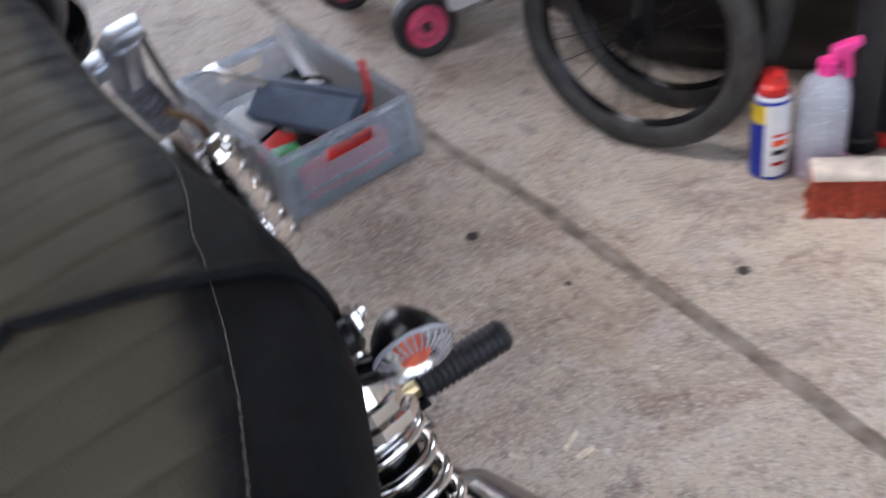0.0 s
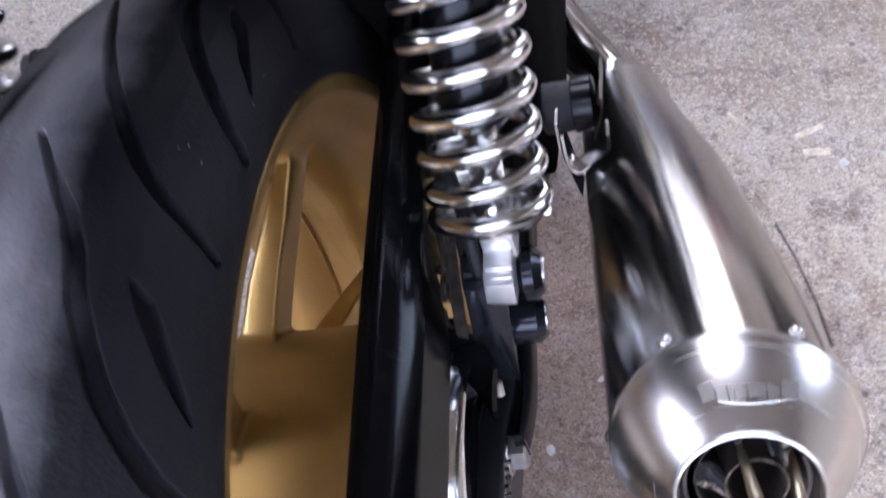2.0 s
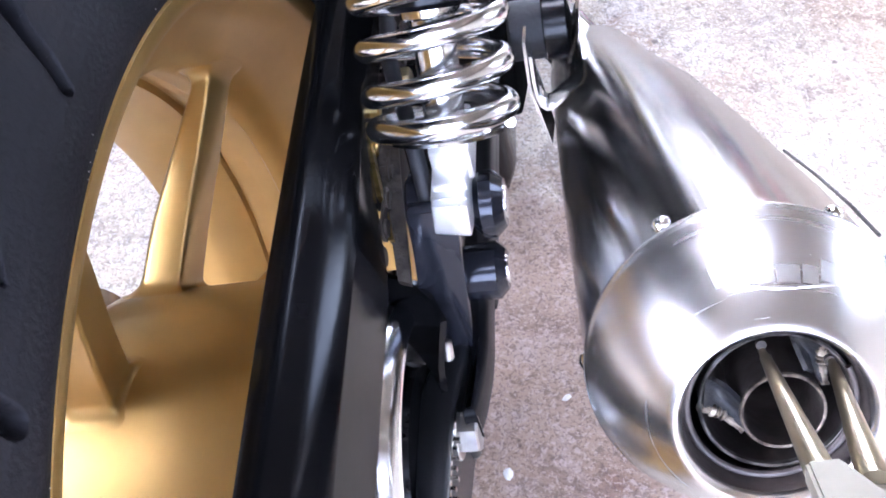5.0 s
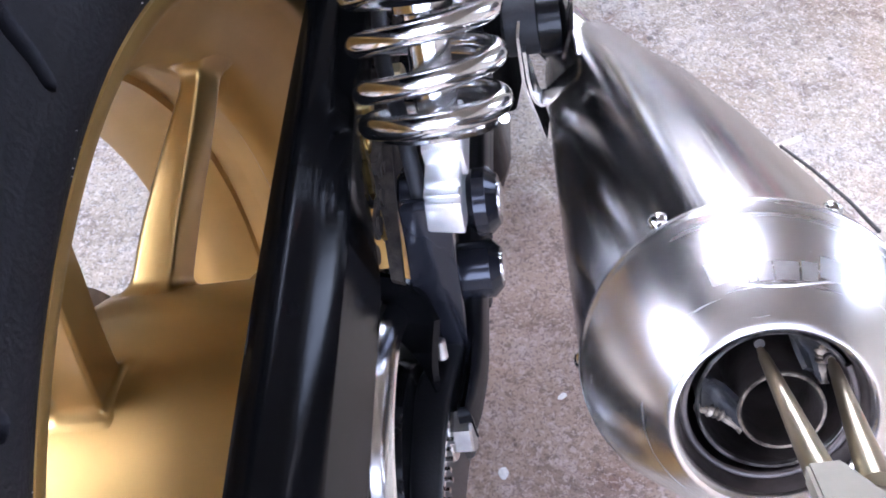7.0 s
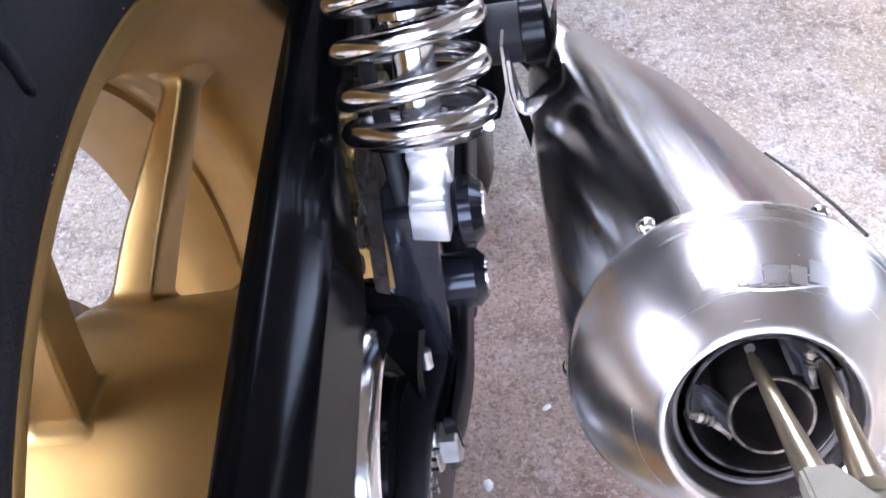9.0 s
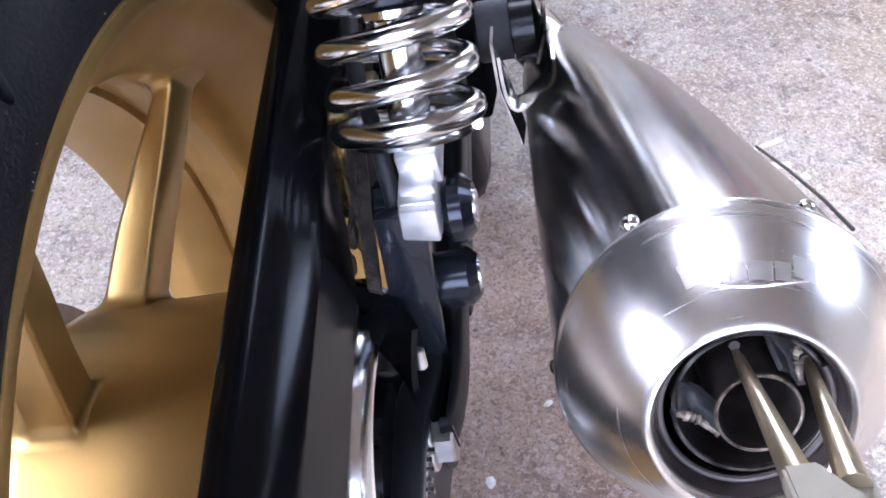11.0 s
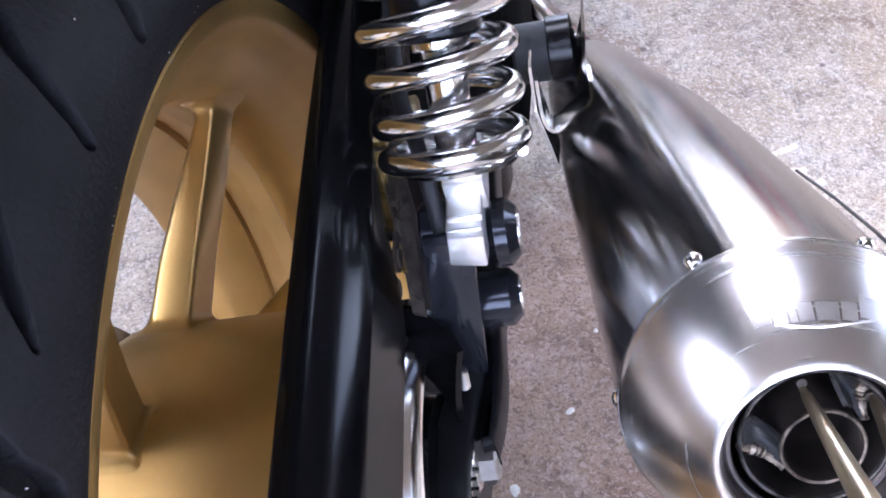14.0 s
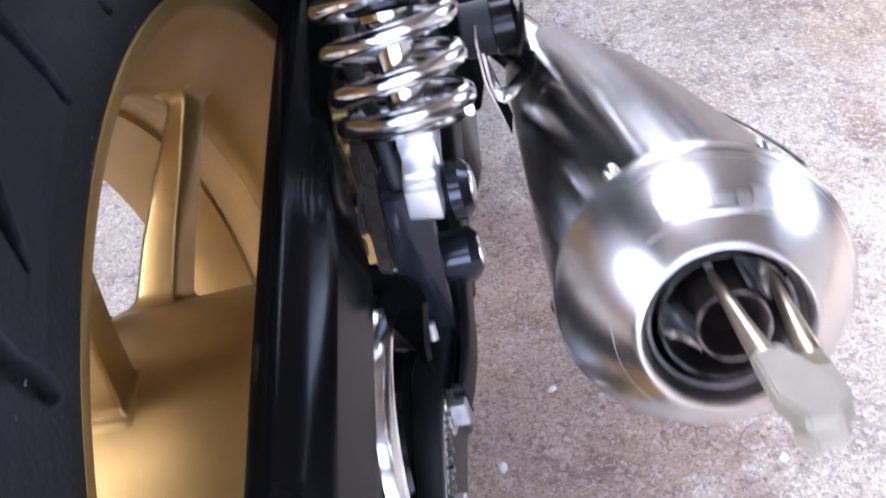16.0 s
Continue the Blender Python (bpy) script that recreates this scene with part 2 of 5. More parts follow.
ZINC = mat("yellow_zinc_plate", (0.62, 0.52, 0.30), 0.33, 1.0, var=0.15, scale=120)
ALU = mat("polished_aluminium", (0.80, 0.80, 0.80), 0.17, 1.0, var=0.05, scale=60)
VINYL_BLACK = mat("black_seat_vinyl", (0.0085, 0.0085, 0.0095), 0.62, var=0.25, scale=60, bump=0.3, bump_scale=900, spec=0.07)
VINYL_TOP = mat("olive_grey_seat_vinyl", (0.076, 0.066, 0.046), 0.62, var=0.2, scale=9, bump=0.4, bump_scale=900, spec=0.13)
def olive_fade(m):
    """The olive of the seat's top fades to black towards its sides."""
    nt = m.node_tree
    b = nt.nodes["Principled BSDF"]
    co = nt.nodes["Texture Coordinate"]
    xyz = nt.nodes.new("ShaderNodeSeparateXYZ")
    nt.links.new(co.outputs["Object"], xyz.inputs["Vector"])
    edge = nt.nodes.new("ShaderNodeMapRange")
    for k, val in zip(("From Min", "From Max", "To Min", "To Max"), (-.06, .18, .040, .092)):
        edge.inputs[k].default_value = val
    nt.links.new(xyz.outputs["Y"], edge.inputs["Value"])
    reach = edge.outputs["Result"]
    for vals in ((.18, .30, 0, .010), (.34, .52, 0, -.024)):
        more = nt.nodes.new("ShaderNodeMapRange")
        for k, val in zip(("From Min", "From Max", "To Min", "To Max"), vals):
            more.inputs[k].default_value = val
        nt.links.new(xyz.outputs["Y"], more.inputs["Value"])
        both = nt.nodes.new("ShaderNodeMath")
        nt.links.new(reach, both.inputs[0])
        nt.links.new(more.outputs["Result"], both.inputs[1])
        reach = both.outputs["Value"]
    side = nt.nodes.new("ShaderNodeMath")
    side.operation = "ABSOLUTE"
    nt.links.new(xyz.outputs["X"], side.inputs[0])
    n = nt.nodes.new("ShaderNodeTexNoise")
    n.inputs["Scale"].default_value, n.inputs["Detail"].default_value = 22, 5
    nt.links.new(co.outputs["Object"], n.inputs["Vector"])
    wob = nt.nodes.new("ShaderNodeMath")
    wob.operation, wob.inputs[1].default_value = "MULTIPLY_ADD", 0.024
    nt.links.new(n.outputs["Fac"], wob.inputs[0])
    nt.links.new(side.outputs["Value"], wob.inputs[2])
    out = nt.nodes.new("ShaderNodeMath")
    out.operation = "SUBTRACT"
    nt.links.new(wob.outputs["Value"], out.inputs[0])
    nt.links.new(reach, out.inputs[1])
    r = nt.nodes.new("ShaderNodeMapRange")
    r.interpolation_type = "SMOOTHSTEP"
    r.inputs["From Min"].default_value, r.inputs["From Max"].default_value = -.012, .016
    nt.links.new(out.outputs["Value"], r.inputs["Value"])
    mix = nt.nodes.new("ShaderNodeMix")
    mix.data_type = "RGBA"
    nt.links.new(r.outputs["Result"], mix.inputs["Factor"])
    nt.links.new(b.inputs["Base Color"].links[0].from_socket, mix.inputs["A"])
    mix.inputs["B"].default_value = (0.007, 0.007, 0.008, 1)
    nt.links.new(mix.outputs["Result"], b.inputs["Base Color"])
    return m


VINYL_TOP = olive_fade(VINYL_TOP)
SOOTY_EDGE = mat("scraped_sooty_edge", (0.055, 0.050, 0.047), 0.42, 0.8, var=0.4, scale=160, bump=0.3, tint=(0.30, 0.28, 0.26))
WEB = mat("heat_blued_web", (0.024, 0.024, 0.029), 0.55, 0.5, var=0.35, scale=220, bump=0.4, tint=(0.055, 0.050, 0.046))
BLACK_MATTE = mat("dusty_matte_black", (0.004, 0.004, 0.004), 0.8, var=0.3, scale=30, spec=0.02)
DUST = mat("pale_road_dust", (0.50, 0.48, 0.46), 0.9, var=0.3, scale=200)
THREAD = mat("pale_stitching_thread", (0.16, 0.145, 0.115), 0.8, var=0.2, scale=400)
LENS_CLEAR = mat("clear_ribbed_lens", (0.97, 0.97, 0.98), 0.05, trans=0.95, var=0.0, ior=1.25, rough_var=0.02)
SPRING = mat("polished_spring_steel", (0.78, 0.77, 0.765), 0.16, 1.0, var=0.03, rough_var=0.04, scale=30)
LUG = mat("bright_satin_lug", (0.93, 0.93, 0.93), 0.30, 0.75, var=0.04, rough_var=0.06, scale=60)
WHITE_RIB = mat("pale_lens_rib", (0.80, 0.80, 0.84), 0.15, var=0.03, trans=0.6)
LENS_RED = mat("red_lens", (0.60, 0.015, 0.01), 0.12, var=0.1, trans=0.35)
AMBER = mat("amber_red_bulb", (0.95, 0.10, 0.03), 0.25, var=0.3, scale=90)
PLIER = mat("satin_plated_steel", (0.62, 0.53, 0.37), 0.30, 1.0, var=0.06, rough_var=0.05, scale=60)
PLIER_GREY = mat("blasted_grey_steel", (0.27, 0.24, 0.185), 0.55, 0.35, var=0.1, scale=80)
ETCH = mat("etched_satin_mark", (0.60, 0.575, 0.55), 0.34, 0.95, var=0.1, scale=200)
WALL = mat("painted_block_wall", (0.34, 0.32, 0.29), 0.85, var=0.12, scale=3, bump=0.4, bump_scale=90)
CEIL = mat("bare_board_ceiling", (0.17, 0.15, 0.125), 0.9, var=0.1, scale=3, bump=0.3)
ASPHALT = mat("driveway_concrete", (0.34, 0.32, 0.30), 0.9, var=0.2, scale=2, bump=0.4, bump_scale=120)

# ---- mesh helpers ----
def part(name, bm, material, parent=None, label="", smooth=True, shift=(0, 0, 0)):
    if any(shift):
        bmesh.ops.translate(bm, verts=bm.verts, vec=shift)
    bmesh.ops.recalc_face_normals(bm, faces=bm.faces)
    me = bpy.data.meshes.new(name)
    bm.to_mesh(me)
    bm.free()
    me.materials.append(material)
    ob = new(name, me)
    if smooth:
        for p in me.polygons:
            p.use_smooth = True
        me.set_sharp_from_angle(angle=radians(38))
    if parent is not None:
        ob.parent = parent
    if label:
        ob["label"] = label
    return ob


def frame_of(d):
    d = Vector(d).normalized()
    u = Vector((1, 0, 0)) - d * d.x
    if u.length < 0.2:
        u = Vector((0, 1, 0)) - d * d.y
    u.normalize()
    return d, u, d.cross(u)


def lathe(profile, origin, axis, seg=48, bm=None, closed=False, arc=(0, 360), off=None):
    """Turns rows of (along, radius) round an axis; off: sideways shift of a row's centre, by row."""
    bm = bm or bmesh.new()
    d, u, v = frame_of(axis)
    o = Vector(origin)
    full = abs(arc[1] - arc[0]) >= 360
    n = seg if full else seg + 1
    rings = []
    for i, (s, r) in enumerate(profile):
        c = o + d * s + (Vector(off[i]) if off else Vector())
        ring = []
        for k in range(n):
            a = radians(arc[0] + (arc[1] - arc[0]) * k / seg)
            ring.append(bm.verts.new(c + (u * math.cos(a) + v * math.sin(a)) * r))
        rings.append(ring)
    pairs = list(zip(rings, rings[1:])) + ([(rings[-1], rings[0])] if closed else [])
    for a, b in pairs:
        for k in range(seg):
            j = (k + 1) % n
            bm.faces.new((a[k], a[j], b[j], b[k]))
    return bm


def rod(p, q, r, seg=20, r2=None, chamfer=0.0, bm=None):
    p, q = Vector(p), Vector(q)
    h = (q - p).length
    r2 = r if r2 is None else r2
    c = chamfer
    prof = [(0, 1e-5), (0, r - c), (c, r), (h - c, r2), (h, r2 - c), (h, 1e-5)] if c else [(0, 1e-5), (0, r), (h, r2), (h, 1e-5)]
    return lathe(prof, p, q - p, seg, bm)


def tube(points, r, seg=14, bm=None, radii=None, ends=True):
    """A round tube swept along points."""
    bm = bm or bmesh.new()
    pts = [Vector(p) for p in points]
    rings, u = [], None
    for i, p in enumerate(pts):
        d = (pts[min(i + 1, len(pts) - 1)] - pts[max(i - 1, 0)]).normalized()
        if u is None:
            _, u, _ = frame_of(d)
        u = (u - d * u.dot(d)).normalized()
        v = d.cross(u)
        rad = radii[i] if radii else r
        rings.append([bm.verts.new(p + (u * math.cos(2 * math.pi * k / seg) + v * math.sin(2 * math.pi * k / seg)) * rad) for k in range(seg)])
    for a, b in zip(rings, rings[1:]):
        for k in range(seg):
            bm.faces.new((a[k], a[(k + 1) % seg], b[(k + 1) % seg], b[k]))
    if ends:
        bm.faces.new(rings[0][::-1])
        bm.faces.new(rings[-1])
    return bm


def curve_pts(ctrl, n=24):
    """A smooth line through control points."""
    c = [Vector(p) for p in ctrl]
    c = [c[0] * 2 - c[1]] + c + [c[-1] * 2 - c[-2]]
    out = []
    for i in range(1, len(c) - 2):
        for k in range(n):
            t = k / n
            a, b, d, e = c[i - 1], c[i], c[i + 1], c[i + 2]
            out.append(0.5 * ((2 * b) + (d - a) * t + (2 * a - 5 * b + 4 * d - e) * t * t + (3 * b - a - 3 * d + e) * t ** 3))
    out.append(c[-2])
    return out


def box(lo, hi, bevel=0.0, seg=2, bm=None):
    own = bmesh.new()
    bmesh.ops.create_cube(own, size=1)
    lo, hi = Vector(lo), Vector(hi)
    for v in own.verts:
        v.co = Vector([(lo[i] + hi[i]) / 2 + v.co[i] * (hi[i] - lo[i]) for i in range(3)])
    if bevel:
        bmesh.ops.bevel(own, geom=own.edges[:], offset=bevel, segments=seg, affect="EDGES", profile=0.5)
    if bm is None:
        return own
    me = bpy.data.meshes.new("tmp")
    own.to_mesh(me)
    own.free()
    bm.from_mesh(me)
    bpy.data.meshes.remove(me)
    return bm


def plate(outline, axis, lo, hi, bevel=0.0, seg=2):
    """A plate: an outline of (a, b) extruded along an axis from lo to hi; (a, b) are the other two axes in order."""
    bm = bmesh.new()
    def at(a, b, c):
        return {"x": (c, a, b), "y": (a, c, b), "z": (a, b, c)}[axis]
    f0 = bm.faces.new([bm.verts.new(at(a, b, lo)) for a, b in outline])
    got = bmesh.ops.extrude_face_region(bm, geom=[f0])
    vec = Vector(at(0, 0, hi - lo))
    bmesh.ops.translate(bm, verts=[g for g in got["geom"] if isinstance(g, bmesh.types.BMVert)], vec=vec)
    if bevel:
        bmesh.ops.bevel(bm, geom=bm.edges[:], offset=bevel, segments=seg, affect="EDGES", profile=0.5)
    return bm


def sheet(rows, thick=0.002, flip=False):
    """A grid of points (rows of equal length), given a thickness."""
    bm = bmesh.new()
    g = [[bm.verts.new(p) for p in row] for row in rows]
    for a, b in zip(g, g[1:]):
        for k in range(len(a) - 1):
            bm.faces.new((a[k], a[k + 1], b[k + 1], b[k]))
    bmesh.ops.recalc_face_normals(bm, faces=bm.faces)
    bmesh.ops.solidify(bm, geom=bm.faces[:], thickness=-thick if flip else thick)
    return bm


def hexa(p, q, r, chamfer=0.0006):
    return rod(p, q, r, 6, chamfer=chamfer)


def empty(name, m):
    ob = new(name)
    ob.matrix_world = m
    return ob


# ---- setting: a garage with its front open ----
def joint_x(y):
    """The joint in the slab wanders a little."""
    return float(np.interp(y, [-1.8, -.25, .28, .53, .8, 1.05, 1.3, 2.1, 4.4], [.86, .768, .738, .722, .698, .680, .648, .620, .57]))


def slab(x_of_lo, x_of_hi, y0, y1, n=30):
    bm = bmesh.new()
    rows = []
    for i in range(n + 1):
        y = y0 + (y1 - y0) * i / n
        rows.append((bm.verts.new((x_of_lo(y), y, 0)), bm.verts.new((x_of_hi(y), y, 0)),
                     bm.verts.new((x_of_hi(y), y, -0.1)), bm.verts.new((x_of_lo(y), y, -0.1))))
    for a, b in zip(rows, rows[1:]):
        for k in range(4):
            bm.faces.new((a[k], a[(k + 1) % 4], b[(k + 1) % 4], b[k]))
    bm.faces.new(rows[0])
    bm.faces.new(rows[-1][::-1])
    return bm


def wob(y, side):
    return joint_x(y) + side * (0.014 + 0.004 * noise.noise((y * 14, side * 7, 1.3)))


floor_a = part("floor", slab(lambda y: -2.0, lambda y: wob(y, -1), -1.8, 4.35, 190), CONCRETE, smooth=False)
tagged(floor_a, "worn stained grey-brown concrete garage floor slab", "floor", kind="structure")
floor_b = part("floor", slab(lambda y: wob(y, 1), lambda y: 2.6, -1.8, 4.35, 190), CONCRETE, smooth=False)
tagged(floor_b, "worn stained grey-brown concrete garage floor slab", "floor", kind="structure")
JOINT = mat("dirty_joint_filler", (0.26, 0.21, 0.165), 0.9, var=0.4, scale=18, bump=0.8, bump_scale=160, tint=(0.40, 0.345, 0.285))
tagged(part("joint_filler", slab(lambda y: joint_x(y) - 0.025, lambda y: joint_x(y) + 0.025, -1.8, 4.35), JOINT, smooth=False, shift=(0, 0, -0.0045)),
       "dirt-filled joint between the floor slabs", "floor joint", kind="structure")
tagged(part("ground", box((-400, -800, -0.3), (400, 400, -0.12)), ASPHALT), "pale driveway outside the garage", "ground", kind="structure")
def wall(name, boxes):
    """A wall with openings through it, put together from the masonry round them."""
    bm = bmesh.new()
    for lo, hi in boxes:
        box(lo, hi, bm=bm)
    return tagged(part(name, bm, WALL, smooth=False), "plain painted block garage wall", "wall", kind="structure")


wall("wall_west", [((-2.15, -1.8, 0), (-2.0, -1.15, 2.4)), ((-2.15, .15, 0), (-2.0, 4.2, 2.4)), ((-2.15, -1.15, 2.05), (-2.0, .15, 2.4)), ((-2.15, -1.15, 0), (-2.0, .15, 1.10))])       # window
wall("wall_east", [((2.6, -1.8, 0), (2.75, .9, 2.4)), ((2.6, 2.0, 0), (2.75, 4.2, 2.4)), ((2.6, .9, 0), (2.75, 2.0, .9)), ((2.6, .9, 1.9), (2.75, 2.0, 2.4))])       # window
wall("wall_south", [((-2.15, -1.95, 0), (-1.3, -1.8, 2.4)), ((1.7, -1.95, 0), (2.75, -1.8, 2.4)), ((-1.3, -1.95, 0), (1.7, -1.8, .75)), ((-1.3, -1.95, 1.85), (1.7, -1.8, 2.4))])       # wide opening, unseen, added to light the bike's rear-facing parts
wall("wall_north", [((-2.15, 4.2, 0), (-.40, 4.35, 2.4)), ((1.10, 4.2, 0), (2.75, 4.35, 2.4)), ((-.40, 4.2, 2.15), (1.10, 4.35, 2.4))])   # open garage door
roof = bmesh.new()      # wide rear rooflight, unseen, added for fill light; small one ahead of the bike
for lo, hi in (((-2.15, -1.95, 2.4), (2.75, -1.55, 2.5)), ((-2.15, -1.55, 2.4), (-.7, -1.0, 2.5)), ((1.2, -1.55, 2.4), (2.75, -1.0, 2.5)), ((-2.15, -1.0, 2.4), (2.75, 1.0, 2.5)),
               ((-2.15, 1.0, 2.4), (-.65, 1.65, 2.5)), ((.30, 1.0, 2.4), (2.75, 1.65, 2.5)), ((-2.15, 1.65, 2.4), (2.75, 4.35, 2.5))):
    box(lo, hi, bm=roof)
tagged(part("ceiling", roof, CEIL, smooth=False), "dark bare-board garage ceiling with two rooflights, the rear one added for light", "ceiling", kind="structure")

# ---- motorcycle, leaning on its side stand; built in its own axes: x right, y ahead, z up, rear axle at the origin ----
LEAN = radians(9.905)
AXLE = Vector((0.0088, 0.0, 0.2890))
BASE = -0.293
BIKE = Matrix.Translation(AXLE) @ Matrix.Rotation(-LEAN, 4, "Y")
bike = empty("motorcycle", BIKE @ Matrix.Translation((0, 0, BASE)))
tagged(bike, "black twin-shock motorcycle with gold cast wheel and steel silencer", "motorcycle")
UP = (0, 0, -BASE)


def bp(name, bm, material, parent=None, label="", smooth=True):
    """A part of the motorcycle; only what hangs on the root itself is shifted to its base."""
    ob = part(name, bm, material, None, label, smooth, UP)
    ob.parent = parent or bike
    return ob


X = (1, 0, 0)

# rear tyre
TYRE = [(0, .295), (.012, .2945), (.024, .2920), (.034, .2875), (.043, .2805), (.050, .2720), (.0548, .2625), (.0572, .2540),
        (.0578, .2460), (.0566, .2390), (.0540, .2335), (.0510, .2305), (.0470, .2290)]
def tyre_at(s):
    """Half profile by arc length from the crown."""
    left = s
    for a, b in zip(TYRE, TYRE[1:]):
        h = math.hypot(b[0] - a[0], b[1] - a[1])
        if left <= h:
            k = left / h
            nx, nr = (b[1] - a[1]) / h, -(b[0] - a[0]) / h
            return a[0] + (b[0] - a[0]) * k, a[1] + (b[1] - a[1]) * k, -nx, -nr
        left -= h
    return TYRE[-1][0], TYRE[-1][1], 1, 0


TREAD = [[(67, -.0056), (76.5, .011), (82.4, .0223), (85.5, .0302), (88.7, .0398), (90.9, .0493), (92.4, .0605), (93.9, .0750)],
         [(86.3, .0012), (90.5, .0125), (93.5, .0212), (96, .0258), (99.7, .0293), (102, .0332), (105.3, .0390), (108.4, .0475), (111, .0570), (112.9, .0670), (113.9, .0780)],
         [(97.9, .0448), (99.5, .0505), (101.5, .0555), (104, .0615), (107, .0703)]]
WIDTH = [(.0012, .0031, .0026), (.0010, .0036, .0042), (.0006, .0034, .0010)]      # half widths at the start, middle and end
segs = []
for k in range(-2, 3):
    for line, (w0, w1, w2) in zip(TREAD, WIDTH):
        n = len(line) - 1
        wide = [float(np.interp(i / n, [0, .25, .7, 1], [w0, w1, w1, w2])) for i in range(n + 1)]
        for i in range(n):
            (a0, s0), (a1, s1) = line[i], line[i + 1]
            segs.append((math.radians(a0 + 31.4 * k) * .29, s0, math.radians(a1 + 31.4 * k) * .29, s1, wide[i], wide[i + 1]))


def groove_depth(arc_len, s):
    px, py = np.meshgrid(arc_len, s, indexing="ij")
    best = np.full(px.shape, -9.0)
    for a0, s0, a1, s1, w0, w1 in segs:
        if a1 < arc_len[0] - .02 or a0 > arc_len[-1] + .02:
            continue
        dx, dy = a1 - a0, s1 - s0
        t = np.clip(((px - a0) * dx + (py - s0) * dy) / (dx * dx + dy * dy), 0, 1)
        best = np.maximum(best, w0 + (w1 - w0) * t - np.hypot(px - a0 - t * dx, py - s0 - t * dy))
    k = np.clip((best + .0005) / .0016, 0, 1)
    return k * k * (3 - 2 * k) * .0055


def tyre_mesh():
    fine = np.arange(58, 122, .085)
    coarse = np.arange(122, 418, 4.0)
    th = np.radians(np.r_[fine, coarse])
    s = np.r_[np.arange(-.106, -.03, .006), np.arange(-.03, .083, .0005), np.arange(.083, .107, .003)]
    dep = np.zeros((len(th), len(s)))
    dep[:len(fine)] = groove_depth(th[:len(fine)] * .29, np.abs(s) * np.where(s < -.012, 1, np.sign(s)))
    bm = bmesh.new()
    grid = []
    for i, a in enumerate(th):
        row = []
        for j, q in enumerate(s):
            x, r, nx, nr = tyre_at(abs(q))
            x, nx = (x, nx) if q >= 0 else (-x, -nx)
            x, r = x - nx * dep[i, j], r - nr * dep[i, j]
            row.append(bm.verts.new((x, r * math.cos(a), r * math.sin(a))))
        grid.append(row)
    for i in range(len(grid)):
        a, b = grid[i], grid[(i + 1) % len(grid)]
        for j in range(len(s) - 1):
            bm.faces.new((a[j], a[j + 1], b[j + 1], b[j]))
    return bm


wheel = bp("rear_wheel", lathe([(-.028, .026), (-.028, .046), (-.034, .050), (-.034, .026)], (0, 0, 0), X, 40, closed=True), GOLD, None, "gold cast alloy rear wheel with black road tyre")
bp("tyre", tyre_mesh(), RUBBER, wheel, "black road tyre with curved tread grooves")
RIM = [(.0522, .2275), (.0525, .2305), (.0505, .2320), (.0480, .2310), (.0468, .2275), (.0440, .2252), (.036, .2225), (.030, .2165), (.012, .2030), (-.012, .2030),
       (-.030, .2165), (-.044, .2200), (-.0465, .2240), (-.048, .2310), (-.0505, .232), (-.0770, .2305), (-.0800, .2275),
       (-.0800, .1895), (-.0775, .1880), (-.0600, .1900), (-.0380, .1945), (-.0350, .1950), (-.0340, .1990), (-.0225, .1995), (-.0215, .1962), (-.010, .1955), (-.009, .1942),
       (.014, .1950), (.021, .2000), (.029, .2095), (.034, .2155), (.0440, .2190), (.0490, .2215), (.0512, .2240)]
bp("rim", lathe(RIM, (0, 0, 0), X, 160, closed=True), GOLD, wheel)
HUB = [(-.058, .030), (-.058, .056), (-.055, .064), (-.0510, .078), (-.0480, .0860), (-.0445, .0905), (-.0400, .0925), (-.034, .0930), (.010, .0930), (.046, .0935), (.056, .0915), (.060, .086), (.060, .030)]
bp("hub", lathe(HUB, (0, 0, 0), X, 96), GOLD, wheel)


